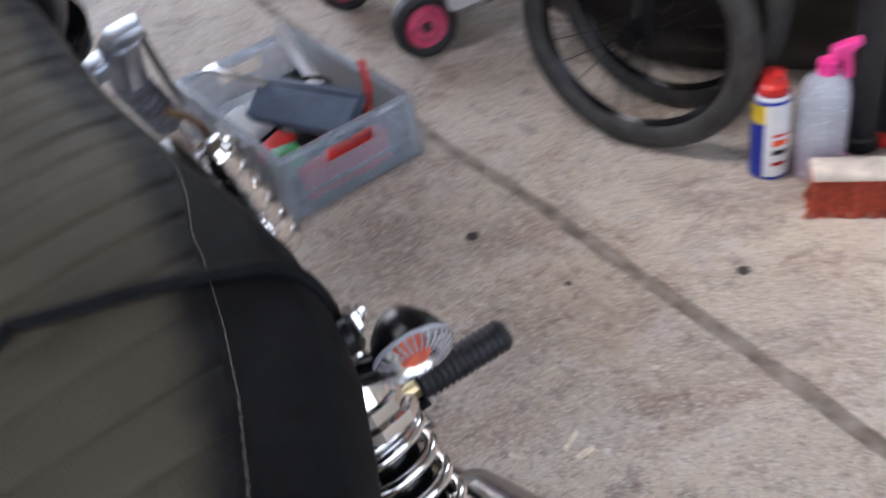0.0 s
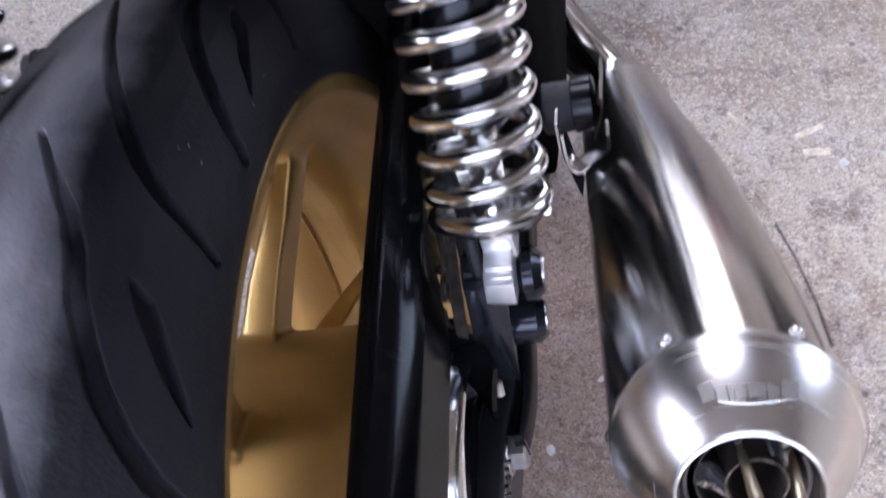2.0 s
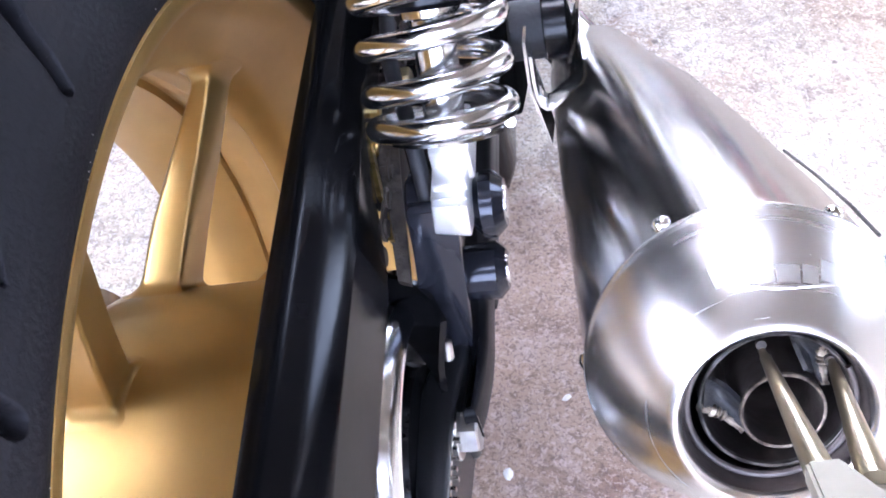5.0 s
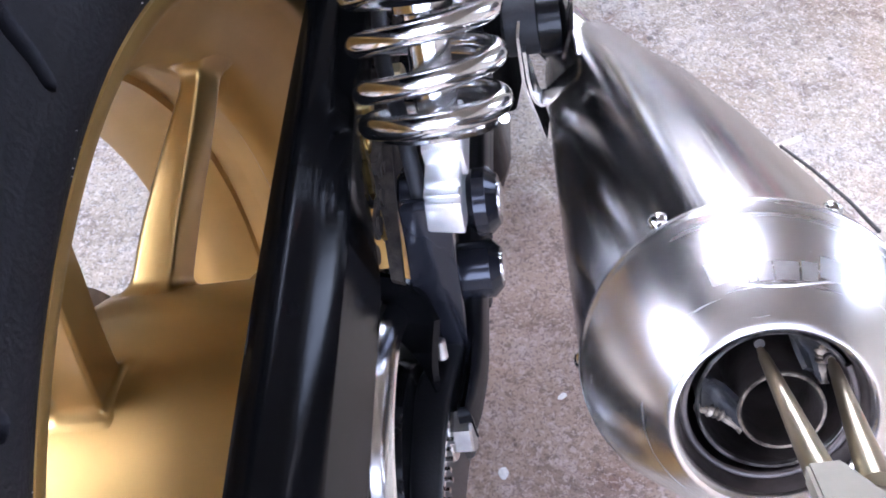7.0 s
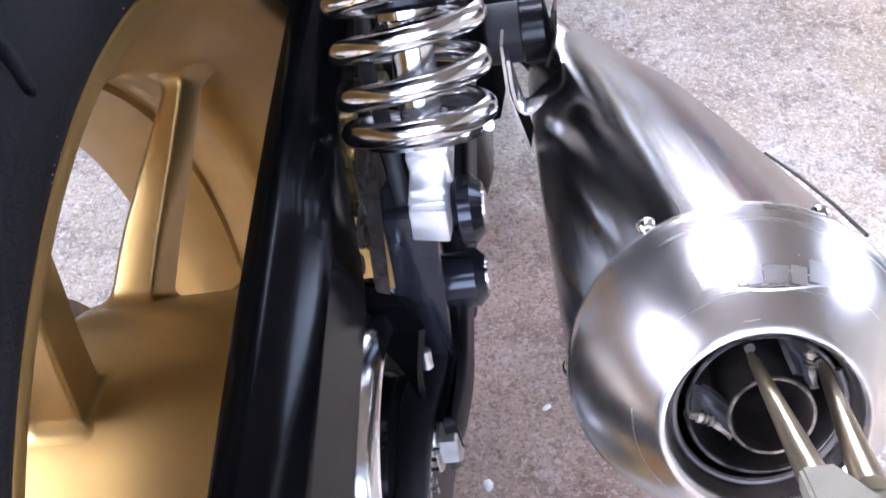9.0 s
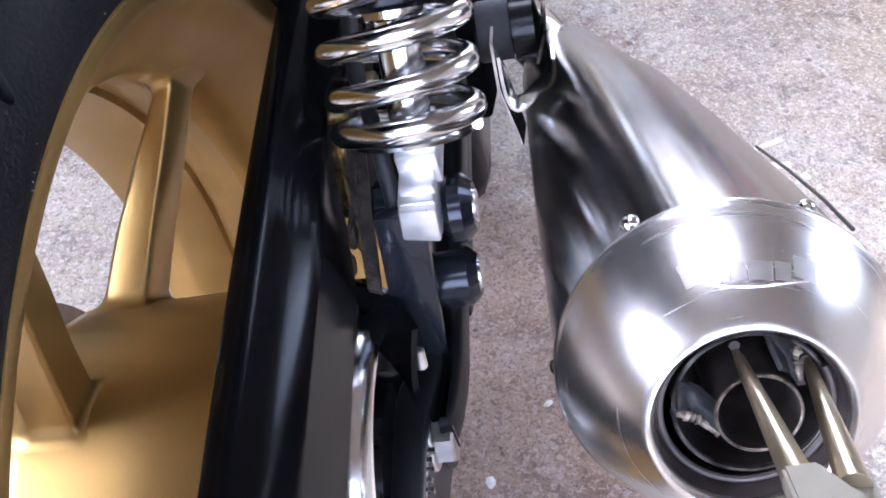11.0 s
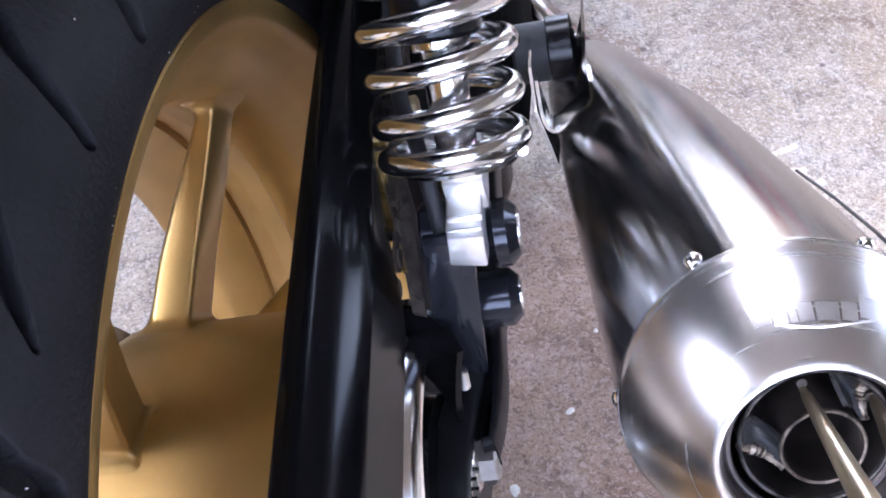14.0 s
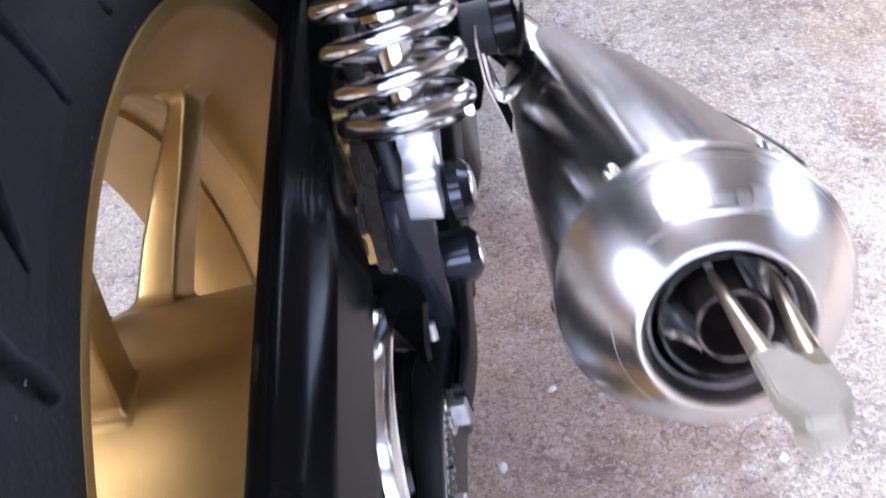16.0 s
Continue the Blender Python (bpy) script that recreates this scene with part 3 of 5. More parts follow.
def spoke_mesh(angle):
    """A cast spoke: tapered section with a broad flank, a leaning side face, rounded edges and fillets into hub and rim."""
    bm = bmesh.new()
    rings = []
    a = radians(angle)
    er, et = Vector((0, math.cos(a), math.sin(a))), Vector((0, -math.sin(a), math.cos(a)))
    r_hub, r_rim = .0930, .1955

    def fillet(r, at_hub, at_rim):
        most = 0.0
        for d, big in ((r - r_hub, at_hub), (r_rim - r, at_rim)):
            if d < big:
                q = big - max(0.0, d)
                most = max(most, big - math.sqrt(max(0.0, big * big - q * q)))
        return most

    steps = [.0880, .0930, .0933, .0938, .0945, .0954, .0965, .0978, .0995, .1015, .1035, .112, .125, .140, .155, .168, .178,
             .1815, .1840, .1862, .1882, .1900, .1914, .1926, .1936, .1944, .1950, .1955, .1985]
    for r in steps:
        x0 = float(np.interp(r, [.093, .099, .1215, .151, .175, .196], [-.0310, -.0310, -.0252, -.0141, -.0046, .0036]))
        x1 = float(np.interp(r, [.093, .104, .129, .154, .174, .196], [-.0112, -.0087, -.0031, .0034, .0080, .0128]))
        h0, h1 = float(np.interp(r, [.093, .12, .18], [-.0012, .0, .0])), float(np.interp(r, [.093, .12, .18], [.0192, .0184, .0174]))
        left, right, edge = fillet(r, .0090, .0120), fillet(r, .0045, .0058), fillet(r, .0060, .0090)
        near = r_hub if r < .14 else r_rim
        w = max(0.0, 1 - abs(r - near) / .022)
        ring = []
        for sx, sh, a0 in ((1, 1, 0), (-1, 1, 90), (-1, -1, 180), (1, -1, 270)):
            cr = (.0022 + .4 * right) if sx > 0 else (.0042 + .4 * left)
            for n in range(5):
                t = radians(a0 + 22.5 * n)
                h = (h1 + edge if sh > 0 else h0 - edge) + cr * (math.sin(t) - sh)
                x = (x1 + right + (0 if sh > 0 else .0028) if sx > 0 else x0 - left) + cr * (math.cos(t) - sx)
                sag = (near - math.sqrt(near * near - h * h)) * w
                if near == r_rim:
                    sag -= w * w * (float(np.interp(x, [-.0215, -.009, .014, .021, .029, .034], [.1962, .1942, .195, .2, .2095, .2155])) - .1950)
                ring.append(bm.verts.new(er * (r - sag) + Vector((x, 0, 0)) + et * h))
        rings.append(ring)
    for q, w in zip(rings, rings[1:]):
        for k in range(20):
            bm.faces.new((q[k], q[(k + 1) % 20], w[(k + 1) % 20], w[k]))
    return bm


for k in range(7):
    bp("spoke", spoke_mesh(36 + 360 / 7 * k), GOLD, wheel)
rs = random.Random(11)
dust = bmesh.new()
for n in range(26):
    a = radians(rs.uniform(62, 140))
    x, r, nx, nr = tyre_at(rs.choice((rs.uniform(.05, .095), rs.uniform(.088, .0985), rs.uniform(.094, .0985))))
    c0, nn0 = Vector((x, r * math.cos(a), r * math.sin(a))), Vector((nx, nr * math.cos(a), nr * math.sin(a)))
    w = rs.choice((.00015, .0002, .0002, .0003))
    lathe([(-.0003, w), (.0002, w * .8), (.0004, w * .2)], c0, nn0, 5, dust)
tagged(bp("dust_specks", dust, DUST, wheel, "pale dust specks"), kind="stuff")
bp("valve_stem", rod((0.0, .18 * math.cos(2.45), .18 * math.sin(2.45)), (0.012, .16 * math.cos(2.45), .16 * math.sin(2.45)), .003), BLACK_RUBBER, wheel)
# drilled brake disc on the far side
disc = bmesh.new()
lathe([(-.069, .062), (-.069, .099), (-.074, .099), (-.074, .062)], (0, 0, 0), X, 72, disc, closed=True)
bp("brake_disc", disc, STEEL_DULL, wheel, "dark steel brake disc")
for k in range(18):
    a = radians(20 * k + 6)
    bp("disc_hole", rod((-.0685, .085 * math.cos(a), .085 * math.sin(a)), (-.0679, .085 * math.cos(a), .085 * math.sin(a)), .0042, 12), SOOT, wheel)

# sprocket and chain on the right
sprocket = bmesh.new()
TEETH = 43
ring_in, ring_out = [], []
prof = []
for k in range(TEETH * 4):
    a = 2 * math.pi * k / (TEETH * 4)
    prof.append((a, (.0885, .0915, .0915, .0885)[k % 4]))
for x in (.083, .0885):
    ring_out.append([sprocket.verts.new((x, r * math.cos(a), r * math.sin(a))) for a, r in prof])
    ring_in.append([sprocket.verts.new((x, .055 * math.cos(a), .055 * math.sin(a))) for a, r in prof])
nn = len(prof)
for k in range(nn):
    j = (k + 1) % nn
    sprocket.faces.new((ring_out[0][k], ring_out[0][j], ring_out[1][j], ring_out[1][k]))
    sprocket.faces.new((ring_in[1][k], ring_in[1][j], ring_in[0][j], ring_in[0][k]))
    sprocket.faces.new((ring_out[1][k], ring_out[1][j], ring_in[1][j], ring_in[1][k]))
    sprocket.faces.new((ring_in[0][k], ring_in[0][j], ring_out[0][j], ring_out[0][k]))
sprk = bp("rear_sprocket", sprocket, CHAIN_DARK, None, "oily steel rear sprocket")
bp("sprocket_carrier", lathe([(.060, .03), (.060, .075), (.064, .079), (.084, .0795), (.0905, .0780), (.0905, .03)], (0, 0, 0), X, 64), CHAIN_DARK, sprk, "oily cush-drive carrier")
bp("carrier_ring", lathe([(.0900, .0775), (.0920, .0790), (.0965, .0780), (.0995, .0755), (.1005, .0725), (.0990, .0695), (.0960, .0680), (.0900, .0675)], (0, 0, 0), X, 72, closed=True), ALU, sprk, "polished ring on the carrier")
bp("bearing_cover", lathe([(.0885, .0675), (.0900, .0660), (.0900, .050), (.0970, .047), (.0970, .01)], (0, 0, 0), X, 48), BLACK_SATIN, sprk)
for k in range(5):
    a = radians(72 * k + 20)
    bp("sprocket_bolt", hexa((.0885, .062 * math.cos(a), .062 * math.sin(a)), (.0955, .062 * math.cos(a), .062 * math.sin(a)), .006), STEEL_DULL, sprk)

chain_root = bp("drive_chain", tube([(.0858, .02, .0905), (.0858, .45, .094)], .0028, 8), CHAIN_DARK, None, "oily drive chain with gold side plates")
def link_mesh():
    bm = bmesh.new()
    for x in (-.0072, .0058):
        outline = []
        for k in range(24):
            t = 2 * math.pi * k / 24
            c, s = math.cos(t), math.sin(t)
            r = .0058 + .0012 * abs(c) ** 2
            outline.append((c * .0058 + (.0079 if c > 0 else -.0079), s * (.0066 - .0018 * (1 - min(1, abs(c) * 1.6)))))
        b = plate(outline, "x", x, x + .0014)
        me = bpy.data.meshes.new("tmp")
        b.to_mesh(me)
        b.free()
        bm.from_mesh(me)
        bpy.data.meshes.remove(me)
    for y in (-.0079, .0079):
        rod((-.0085, y, 0), (.0085, y, 0), .0042, 10, bm=bm)
    return bm


link_ob = bp("chain_link", link_mesh(), CHAIN_DUST, chain_root)
def chain_spots():
    out = []
    for i in range(14):
        y = .012 + .0318 * i
        out.append((y, .0905 + .0035 * i / 14, 0))
    for i in range(1, 10):
        a = math.pi / 2 + .0318 * i / .0905
        out.append((.0905 * math.cos(a), .0905 * math.sin(a), a - math.pi / 2))
    return out


spots = chain_spots()
bpy.context.view_layer.update()
base_me = link_ob.data
for n, (y, z, a) in enumerate(spots):
    ob = link_ob if n == 0 else new("chain_link", base_me)
    ob.parent = chain_root
    ob.matrix_basis = Matrix.Translation((0.0858, y, z - BASE)) @ Matrix.Rotation(a, 4, "X") @ Matrix.Translation((0, 0, BASE))

# chain guard
def guard_row(y):
    dz = -.22 * (y - .12) ** 2 - (.9 * (y + .09) ** 2 if y < -.09 else 0)
    k = max(0.0, min(1.0, (y - .03) / .08))
    # the first point drops an unseen inner skirt, added to shade the spokes
    sec = [(.0668, .066), (.0655, .118), (.0660, .140), (.0685, .1485), (.0725, .1508), (.0765, .1508), (.0810, .1493), (.0850, .1465), (.0885 - .002 * k, .1430), (.0915 - .0040 * k, .1393), (.0938 - .0046 * k, .1362), (.0953 - .0047 * k, .1330), (.0954 - .0048 * k, .1325), (.0988 - .0150 * k, .098)]
    return [(x, y, z + dz) for x, z in sec]


guard = bp("chain_guard", sheet([guard_row(-.20 + .0125 * i) for i in range(42)], .0022), BLACK_SATIN, None, "long black plastic chain guard")
bp("guard_bolt", hexa((.1000, .13, .118), (.1070, .13, .118), .006), ZINC, guard)

# dusty top run of the chain with its gold outer plates, in the gap beside the guard
bp("chain_run", sheet([[(.0856, .1180, .0985), (.0960, .1180, .0965)], [(.0895, .0900, .0920), (.0985, .0900, .0905)], [(.0946, .0635, .0845), (.1010, .0650, .0840)], [(.0966, .0482, .0785), (.1024, .0462, .0780)]], .005), CHAIN_DUST, chain_root, "dusty brown chain rollers")
for k in range(3):
    q0, q1 = Vector((.0832, .1140, .0995)), Vector((.0938, .0630, .0870))
    p0, p1 = q0 + (q1 - q0) * (k / 3 + .01), q0 + (q1 - q0) * ((k + 1) / 3 - .02)
    bp("outer_plate", sheet([[p0, p0 + Vector((.0022, 0, 0))], [p1, p1 + Vector((.0022, 0, 0))]], .008), CHAIN_GOLD, chain_root)

for p in ((.0840, .1240, .1090), (.0826, .1165, .1030), (.0815, .1110, .0965)):
    bp("link_pin", rod(p, (p[0] + .0065, p[1], p[2]), .0040, 12, chamfer=.0008), CHAIN_GOLD, chain_root)

# swinging arm, right leg, with axle block, adjuster and shock riser
arm = bp("swingarm", plate([(.1150, .012), (.1185, .0085), (.1205, .0088), (.1238, .0201), (.1262, .036), (.1270, .0500), (.1268, .064), (.1262, .46), (.104, .46), (.104, .10), (.1185, .060), (.1178, .030)], "z", .006, .030, .004, 3), BLACK_ARM, None, "black box-section swinging arm")
bp("arm_beam", plate([(.1235, .10), (.1235, .46), (.104, .46), (.104, .10)], "z", -.022, .011, .003), BLACK_ARM, arm)
bp("swingarm_leg", plate([(-.075, -.010), (.03, -.006), (.09, .045), (.30, .050), (.46, -.010), (.46, .028), (.30, .095), (.06, .085), (-.075, .018)], "x", -.126, -.100, .004), BLACK_GLOSS, arm)
bp("pivot_tube", rod((-.126, .455, .004), (.126, .455, .004), .021), BLACK_GLOSS, arm)
bp("axle_casting", plate([(.0985, -.085), (.1098, -.085), (.1104, -.0257), (.1108, -.0055), (.1120, .0104), (.1148, .0268), (.1188, .0440), (.1150, .0500), (.1085, .0480), (.1040, .0400), (.0985, .0310), (.0955, .0150), (.0955, -.0100), (.0975, -.0300)], "z", -.024, .0295, .0022, 3), BLACK_DUSTY, arm, "dusty black axle end casting")
lobe = [[(.0880, .0570, .0740), (.0860, .0545, .0650), (.0842, .0512, .0530), (.0835, .0500, .0450)], [(.0960, .0540, .0740), (.0945, .0515, .0650), (.0930, .0470, .0550), (.0925, .0440, .0460)],
        [(.1040, .0505, .0740), (.1020, .0470, .0650), (.1000, .0390, .0540), (.0995, .0370, .0420)], [(.1110, .0430, .0730), (.1085, .0390, .0640), (.1062, .0330, .0520), (.1050, .0300, .0380)],
        [(.1165, .0320, .0690), (.1140, .0290, .0600), (.1115, .0230, .0480), (.1100, .0200, .0330)]]
bp("inner_casting", box((.0945, .012, -.020), (.1165, .064, .016), .004, 3), BLACK_DUSTY, arm)
bp("guard_bracket", sheet(lobe, .0030), BLACK_SATIN, arm, "curved black chain guard bracket")
marks = bmesh.new()
box((.1098, -.080, .0235), (.1112, .002, .0262), bm=marks)
for k in range(18):
    box((.1110, -.0795 + .0046 * k, .0235), (.1146 if k % 2 else .1136, -.0775 + .0046 * k, .0262), bm=marks)
bp("adjuster_scale", marks, ALU, arm, "bright chain adjuster scale with tick marks", smooth=False)
bp("axle_washer", rod((.1098, .0095, .0145), (.1128, .0095, .0145), .0128, 32, chamfer=.0006), ALU, arm)
bp("axle_nut", hexa((.1128, .0095, .0145), (.1215, .0095, .0145), .0102, .001), STEEL_DULL, arm, "dull steel axle nut")
bp("adjuster_bolt", rod((.1126, .0290, .0440), (.1126, .0330, .0530), .0026, 16, chamfer=.0008), STEEL_DULL, arm)
bp("clevis_bolt", hexa((.1095, -.036, .004), (.1150, -.036, .004), .0065), STEEL_DULL, arm)

riser = bp("shock_riser", plate([(.1080, .1000), (.1100, .1150), (.1215, .1150), (.1215, .062), (.1190, .030), (.1085, .030), (.1050, .060)], "y", .0530, .0840, .0015), BLACK_ANOD, None, "black anodised shock lowering block with domed bolts")
bp("riser_face", plate([(.1108, .1218), (.1216, .1212), (.1204, .1098), (.1288, .1062), (.1245, .0653), (.1212, .0357), (.1192, .0200), (.1085, .0200), (.1042, .0700), (.1072, .0923)], "y", .0462, .0530, .0009), BLACK_ANOD, riser)
bp("inner_boss", rod((.1075, .067, .1030), (.1206, .067, .1030), .0150, 40, chamfer=.0012), BLACK_ANOD, riser)
bp("upper_bolt", rod((.1330, .067, .1000), (.1465, .067, .1000), .0142, 40, r2=.0142, chamfer=.0042), BLACK_ANOD, riser)
bp("lower_bolt", rod((.1190, .066, .0570), (.1408, .066, .0570), .0132, 40, chamfer=.0042), BLACK_ANOD, riser)
bp("bolt_end", rod((.1460, .067, .1000), (.1474, .067, .1000), .0072, 28, chamfer=.0004), ALU, riser)
bp("bolt_end", rod((.1404, .066, .0570), (.1418, .066, .0570), .0068, 28, chamfer=.0004), ALU, riser)

# right shock absorber
SP, SD = Vector((.1280, .0906, .1468)), Vector((.0150, .5457, .8373)).normalized()
def helix(p, d, s0, s1, turns, r, wire, per=26, close0=1.0, close1=1.0):
    d, u, v = frame_of(d)
    pts = []
    n = int(turns * per)
    for i in range(n + 1):
        t = i / n
        k = turns * t
        # closed end coils
        def rise(k):
            lead = min(k, close0)
            tail = max(0.0, k - (turns - close1))
            mid = max(0.0, k - close0) - tail
            return lead * wire * 1.5 + mid * pitch + tail * wire * 1.5
        pitch = ((s1 - s0) - (close0 + close1) * wire * 1.5) / (turns - close0 - close1)
        a = 2 * math.pi * k
        pts.append(Vector(p) + d * (s0 + rise(k)) + (u * math.cos(a) + v * math.sin(a)) * r)
    taper = [wire * min(1.0, .45 + .55 * min(i, n - i) / (per * .3)) for i in range(n + 1)]
    return tube(pts, wire, 14, radii=taper)


def shock(mirror=1):
    p = Vector((SP.x * mirror, SP.y, SP.z))
    d = Vector((SD.x * mirror, SD.y, SD.z))
    at = lambda s: p + d * s
    root = bp("shock_absorber", rod(at(.030), at(.185), .0172, 32, chamfer=.002), BLACK_GLOSS, None, "chrome coil-over rear shock absorber")
    bp("spring", helix(p - Vector((.0008 * mirror, 0, 0)), d, -.0180, .158, 10.9, .0266, .0048), SPRING, root, "chrome coil spring")
    bp("damper_rod", rod(at(-.03), at(.035), .0085, 28), CHROME, root)
    bp("rod_seal", rod(at(.026), at(.031), .0120, 28, chamfer=.001), CHROME, root)
    bp("spring_seat", lathe([(-.0215, .007), (-.0212, .0205), (-.0206, .0232), (-.0190, .0236), (-.0182, .0225), (-.0182, .007)], p, d, 48), SPRING, root)
    _, u, v = frame_of(d)
    eye = bmesh.new()
    for z0, z1, xl, xr, ya, yb in ((.1040, .1205, .1203, .1345, .0500, .0820), (.1195, .1255, .1208, .1352, .0490, .0850), (.1235, .1290, .1218, .1358, .0530, .0850), (.1200, .1362, .1216, .1378, .0630, .0900)):
        box((min(xl * mirror, xr * mirror), ya, z0), (max(xl * mirror, xr * mirror), yb, z1), .0012, 2, bm=eye)
    foot = plate([(.1193, .1085), (.1341, .1049), (.1356, .1235), (.1214, .1250)], "y", .0456, .0640, .0012)
    for vert in foot.verts:
        vert.co.x *= mirror
    bmesh.ops.recalc_face_normals(foot, faces=foot.faces)
    spare = bpy.data.meshes.new("eye_foot")
    foot.to_mesh(spare)
    foot.free()
    eye.from_mesh(spare)
    bpy.data.meshes.remove(spare)
    bp("lower_eye", eye, LUG, root, "bright alloy lower eye")
    bp("preload_collar", lathe([(.156, .010), (.156, .0300), (.158, .0318), (.165, .0318), (.167, .0300), (.1675, .0265), (.176, .0265), (.178, .0245), (.1785, .010)], p, d, 8), CHROME, root, "faceted chrome preload collar")
    bp("upper_cup", lathe([(.1785, .010), (.1785, .0215), (.190, .0228), (.206, .0215), (.210, .018), (.216, .016), (.2165, .005)], p, d, 40), CHROME, root)
    c = at(.228)
    bp("upper_eye", rod((c.x - .014 * mirror, c.y, c.z), (c.x + .014 * mirror, c.y, c.z), .0165, 32, chamfer=.002), CHROME, root)
    bp("top_bolt", hexa((c.x + .014 * mirror, c.y, c.z), (c.x + .027 * mirror, c.y, c.z), .0105), CHROME, root)
    bp("top_cap", rod((c.x + .027 * mirror, c.y, c.z), (c.x + .033 * mirror, c.y, c.z), .0075, 20, chamfer=.003), CHROME, root)
    return root


shock(1)
shock(-1)
bp("brake_hose", tube(curve_pts([(.118, .055, .115), (.112, .085, .135), (.104, .12, .145), (.100, .2, .16)], 8), .0035, 10), BLACK_RUBBER)

# silencer
MC, MA = Vector((.2249, -.0567, .1586)), Vector((.0508, -.8687, .4928)).normalized()
_, MU, MV = frame_of(MA)
def on_muf(s, u=0.0, v=0.0):
    return MC + MA * s + MU * u + MV * v


body = [(-.452, .0215, -.0200), (-.446, .0250, -.0198), (-.438, .0300, -.0190), (-.40, .0325, -.0175), (-.33, .0352, -.0140), (-.24, .0408, -.0080),
        (-.15, .0434, -.0045), (-.06, .0450, -.0014), (-.0049, .0454, 0), (-.0049, .0440, 0)]
muf = bp("silencer", lathe([(s, r) for s, r, _ in body], MC, MA, 96, off=[tuple(MU * o) for _, _, o in body]), STEEL_TUBE, None, "brushed stainless reverse-cone silencer")
CAP = [(-.0048, .0440), (-.0048, .0456), (-.0040, .0462), (-.0024, .0464), (-.0012, .0461), (-.0006, .0455), (.0002, .0452), (.0060, .0425), (.0120, .0391), (.0180, .0351), (.0225, .0317), (.0255, .0289),
       (.0276, .0270), (.0290, .0256), (.0293, .0246), (.0285, .0236), (.0270, .0230), (.0262, .0231)]
bp("end_cap", lathe(CAP, MC, MA, 128), STEEL_CAP, muf, "satin stainless domed end cap")
for deg in (117, 56, 179, -4, 238, 298):
    a = radians(deg)
    p = on_muf(-.0105, math.cos(a) * .0445, math.sin(a) * .0445)
    q = on_muf(-.0105, math.cos(a) * .0474, math.sin(a) * .0474)
    bp("rivet", lathe([(0, .0030), (.0010, .0029), (.0018, .0025), (.0024, .0018), (.0028, .0010), (.0029, .0001)], p, (q - p).normalized(), 20), CHROME, muf)
wire = [on_muf(s, math.cos(radians(a)) * r, math.sin(radians(a)) * r) for s, a, r in ((-.012, 38, .0472), (-.05, 31, .0472), (-.10, 24, .0464), (-.15, 18, .0446))]
bp("seam_wire", tube(wire, .0006, 8), SOOT, muf, "thin dark wire along the side")
# sooty inside and the removable baffle with its clip
bp("inner_sleeve", lathe([(.0268, .0231), (.0255, .0226), (.0215, .0226), (.0205, .0220), (.0190, .0220), (.0180, .0226), (-.060, .0226)], MC, MA, 80), SOOT, muf, "sooty inner sleeve")
clip = bmesh.new()
pts = [on_muf(.0212, math.cos(radians(a)) * .0212, math.sin(radians(a)) * .0212) for a in range(102, 102 + 288, 6)]
tube(pts, .0010, 8, clip)
for a, r in ((95, .0172), (36, .0184)):
    rod(on_muf(.0204, math.cos(radians(a)) * r, math.sin(radians(a)) * r), on_muf(.0218, math.cos(radians(a)) * r, math.sin(radians(a)) * r), .0013, 16, bm=clip)
bp("retaining_clip", clip, SOOT, muf, "worn steel retaining clip")
BC, BU, BV = Vector((.0020, -.0012)), .0038, -.0047      # centres of the baffle's rim and of its pipe
rim_o = on_muf(0, BC.x, BC.y)
bp("baffle_rim", lathe([(.0170, .0196), (.0185, .0199), (.0190, .0194), (.0186, .0189), (.0172, .0188)], rim_o, MA, 72, closed=True), SOOTY_EDGE, muf, "worn edge of the baffle")
bp("baffle_cup", lathe([(.0172, .0190), (.004, .0186), (-.010, .0165), (-.020, .0105)], rim_o, MA, 64), SOOT, muf, "sooty baffle cup")
bp("baffle_pipe", lathe([(-.09, .0102), (.0180, .0102), (.0180, .0109), (-.034, .0109)], on_muf(0, BU, BV), MA, 56), SOOT, muf)
bp("pipe_lip", lathe([(.0170, .0111), (.0180, .0111), (.0184, .0107), (.0180, .0102), (.0170, .0102)], on_muf(0, BU, BV), MA, 56), WELD, muf)
# two webs weld the pipe into the cup, each with a scorched bead along one edge
for (a1, a2, b1, b2) in (((-.0152, .0078), (-.0172, -.0018), (-.0058, -.0010), (-.0060, -.0100)), ((.0060, .0182), (.0150, .0138), (.0095, .0060), (.0145, .0012))):
    rows = []
    for i in range(7):
        k = i / 6
        row = []
        for j in range(7):
            q = j / 6
            u_, v_ = [(a1[n] * (1 - k) + a2[n] * k) * (1 - q) + (b1[n] * (1 - k) + b2[n] * k) * q for n in (0, 1)]
            row.append(on_muf(.0165 - .0030 * math.sin(math.pi * q) - .0022 * math.sin(math.pi * k) + .0003 * math.sin(9 * k + 7 * q), u_, v_))
        rows.append(row)
    web = bp("baffle_web", sheet(rows, .0014), WEB, muf, "scorched blue-grey baffle web")
    ends = (a2, b2)
    pts = [on_muf(.0166 - .0022 * math.sin(math.pi * i / 39), *[ends[0][n] + (ends[1][n] - ends[0][n]) * i / 39 for n in (0, 1)]) for i in range(40)]
    bp("weld_bead", tube(pts, .0013, 8, radii=[.0010 + .0012 * abs(noise.noise((i * .21, 2.1, 5.3))) for i in range(len(pts))]), WELD, muf)
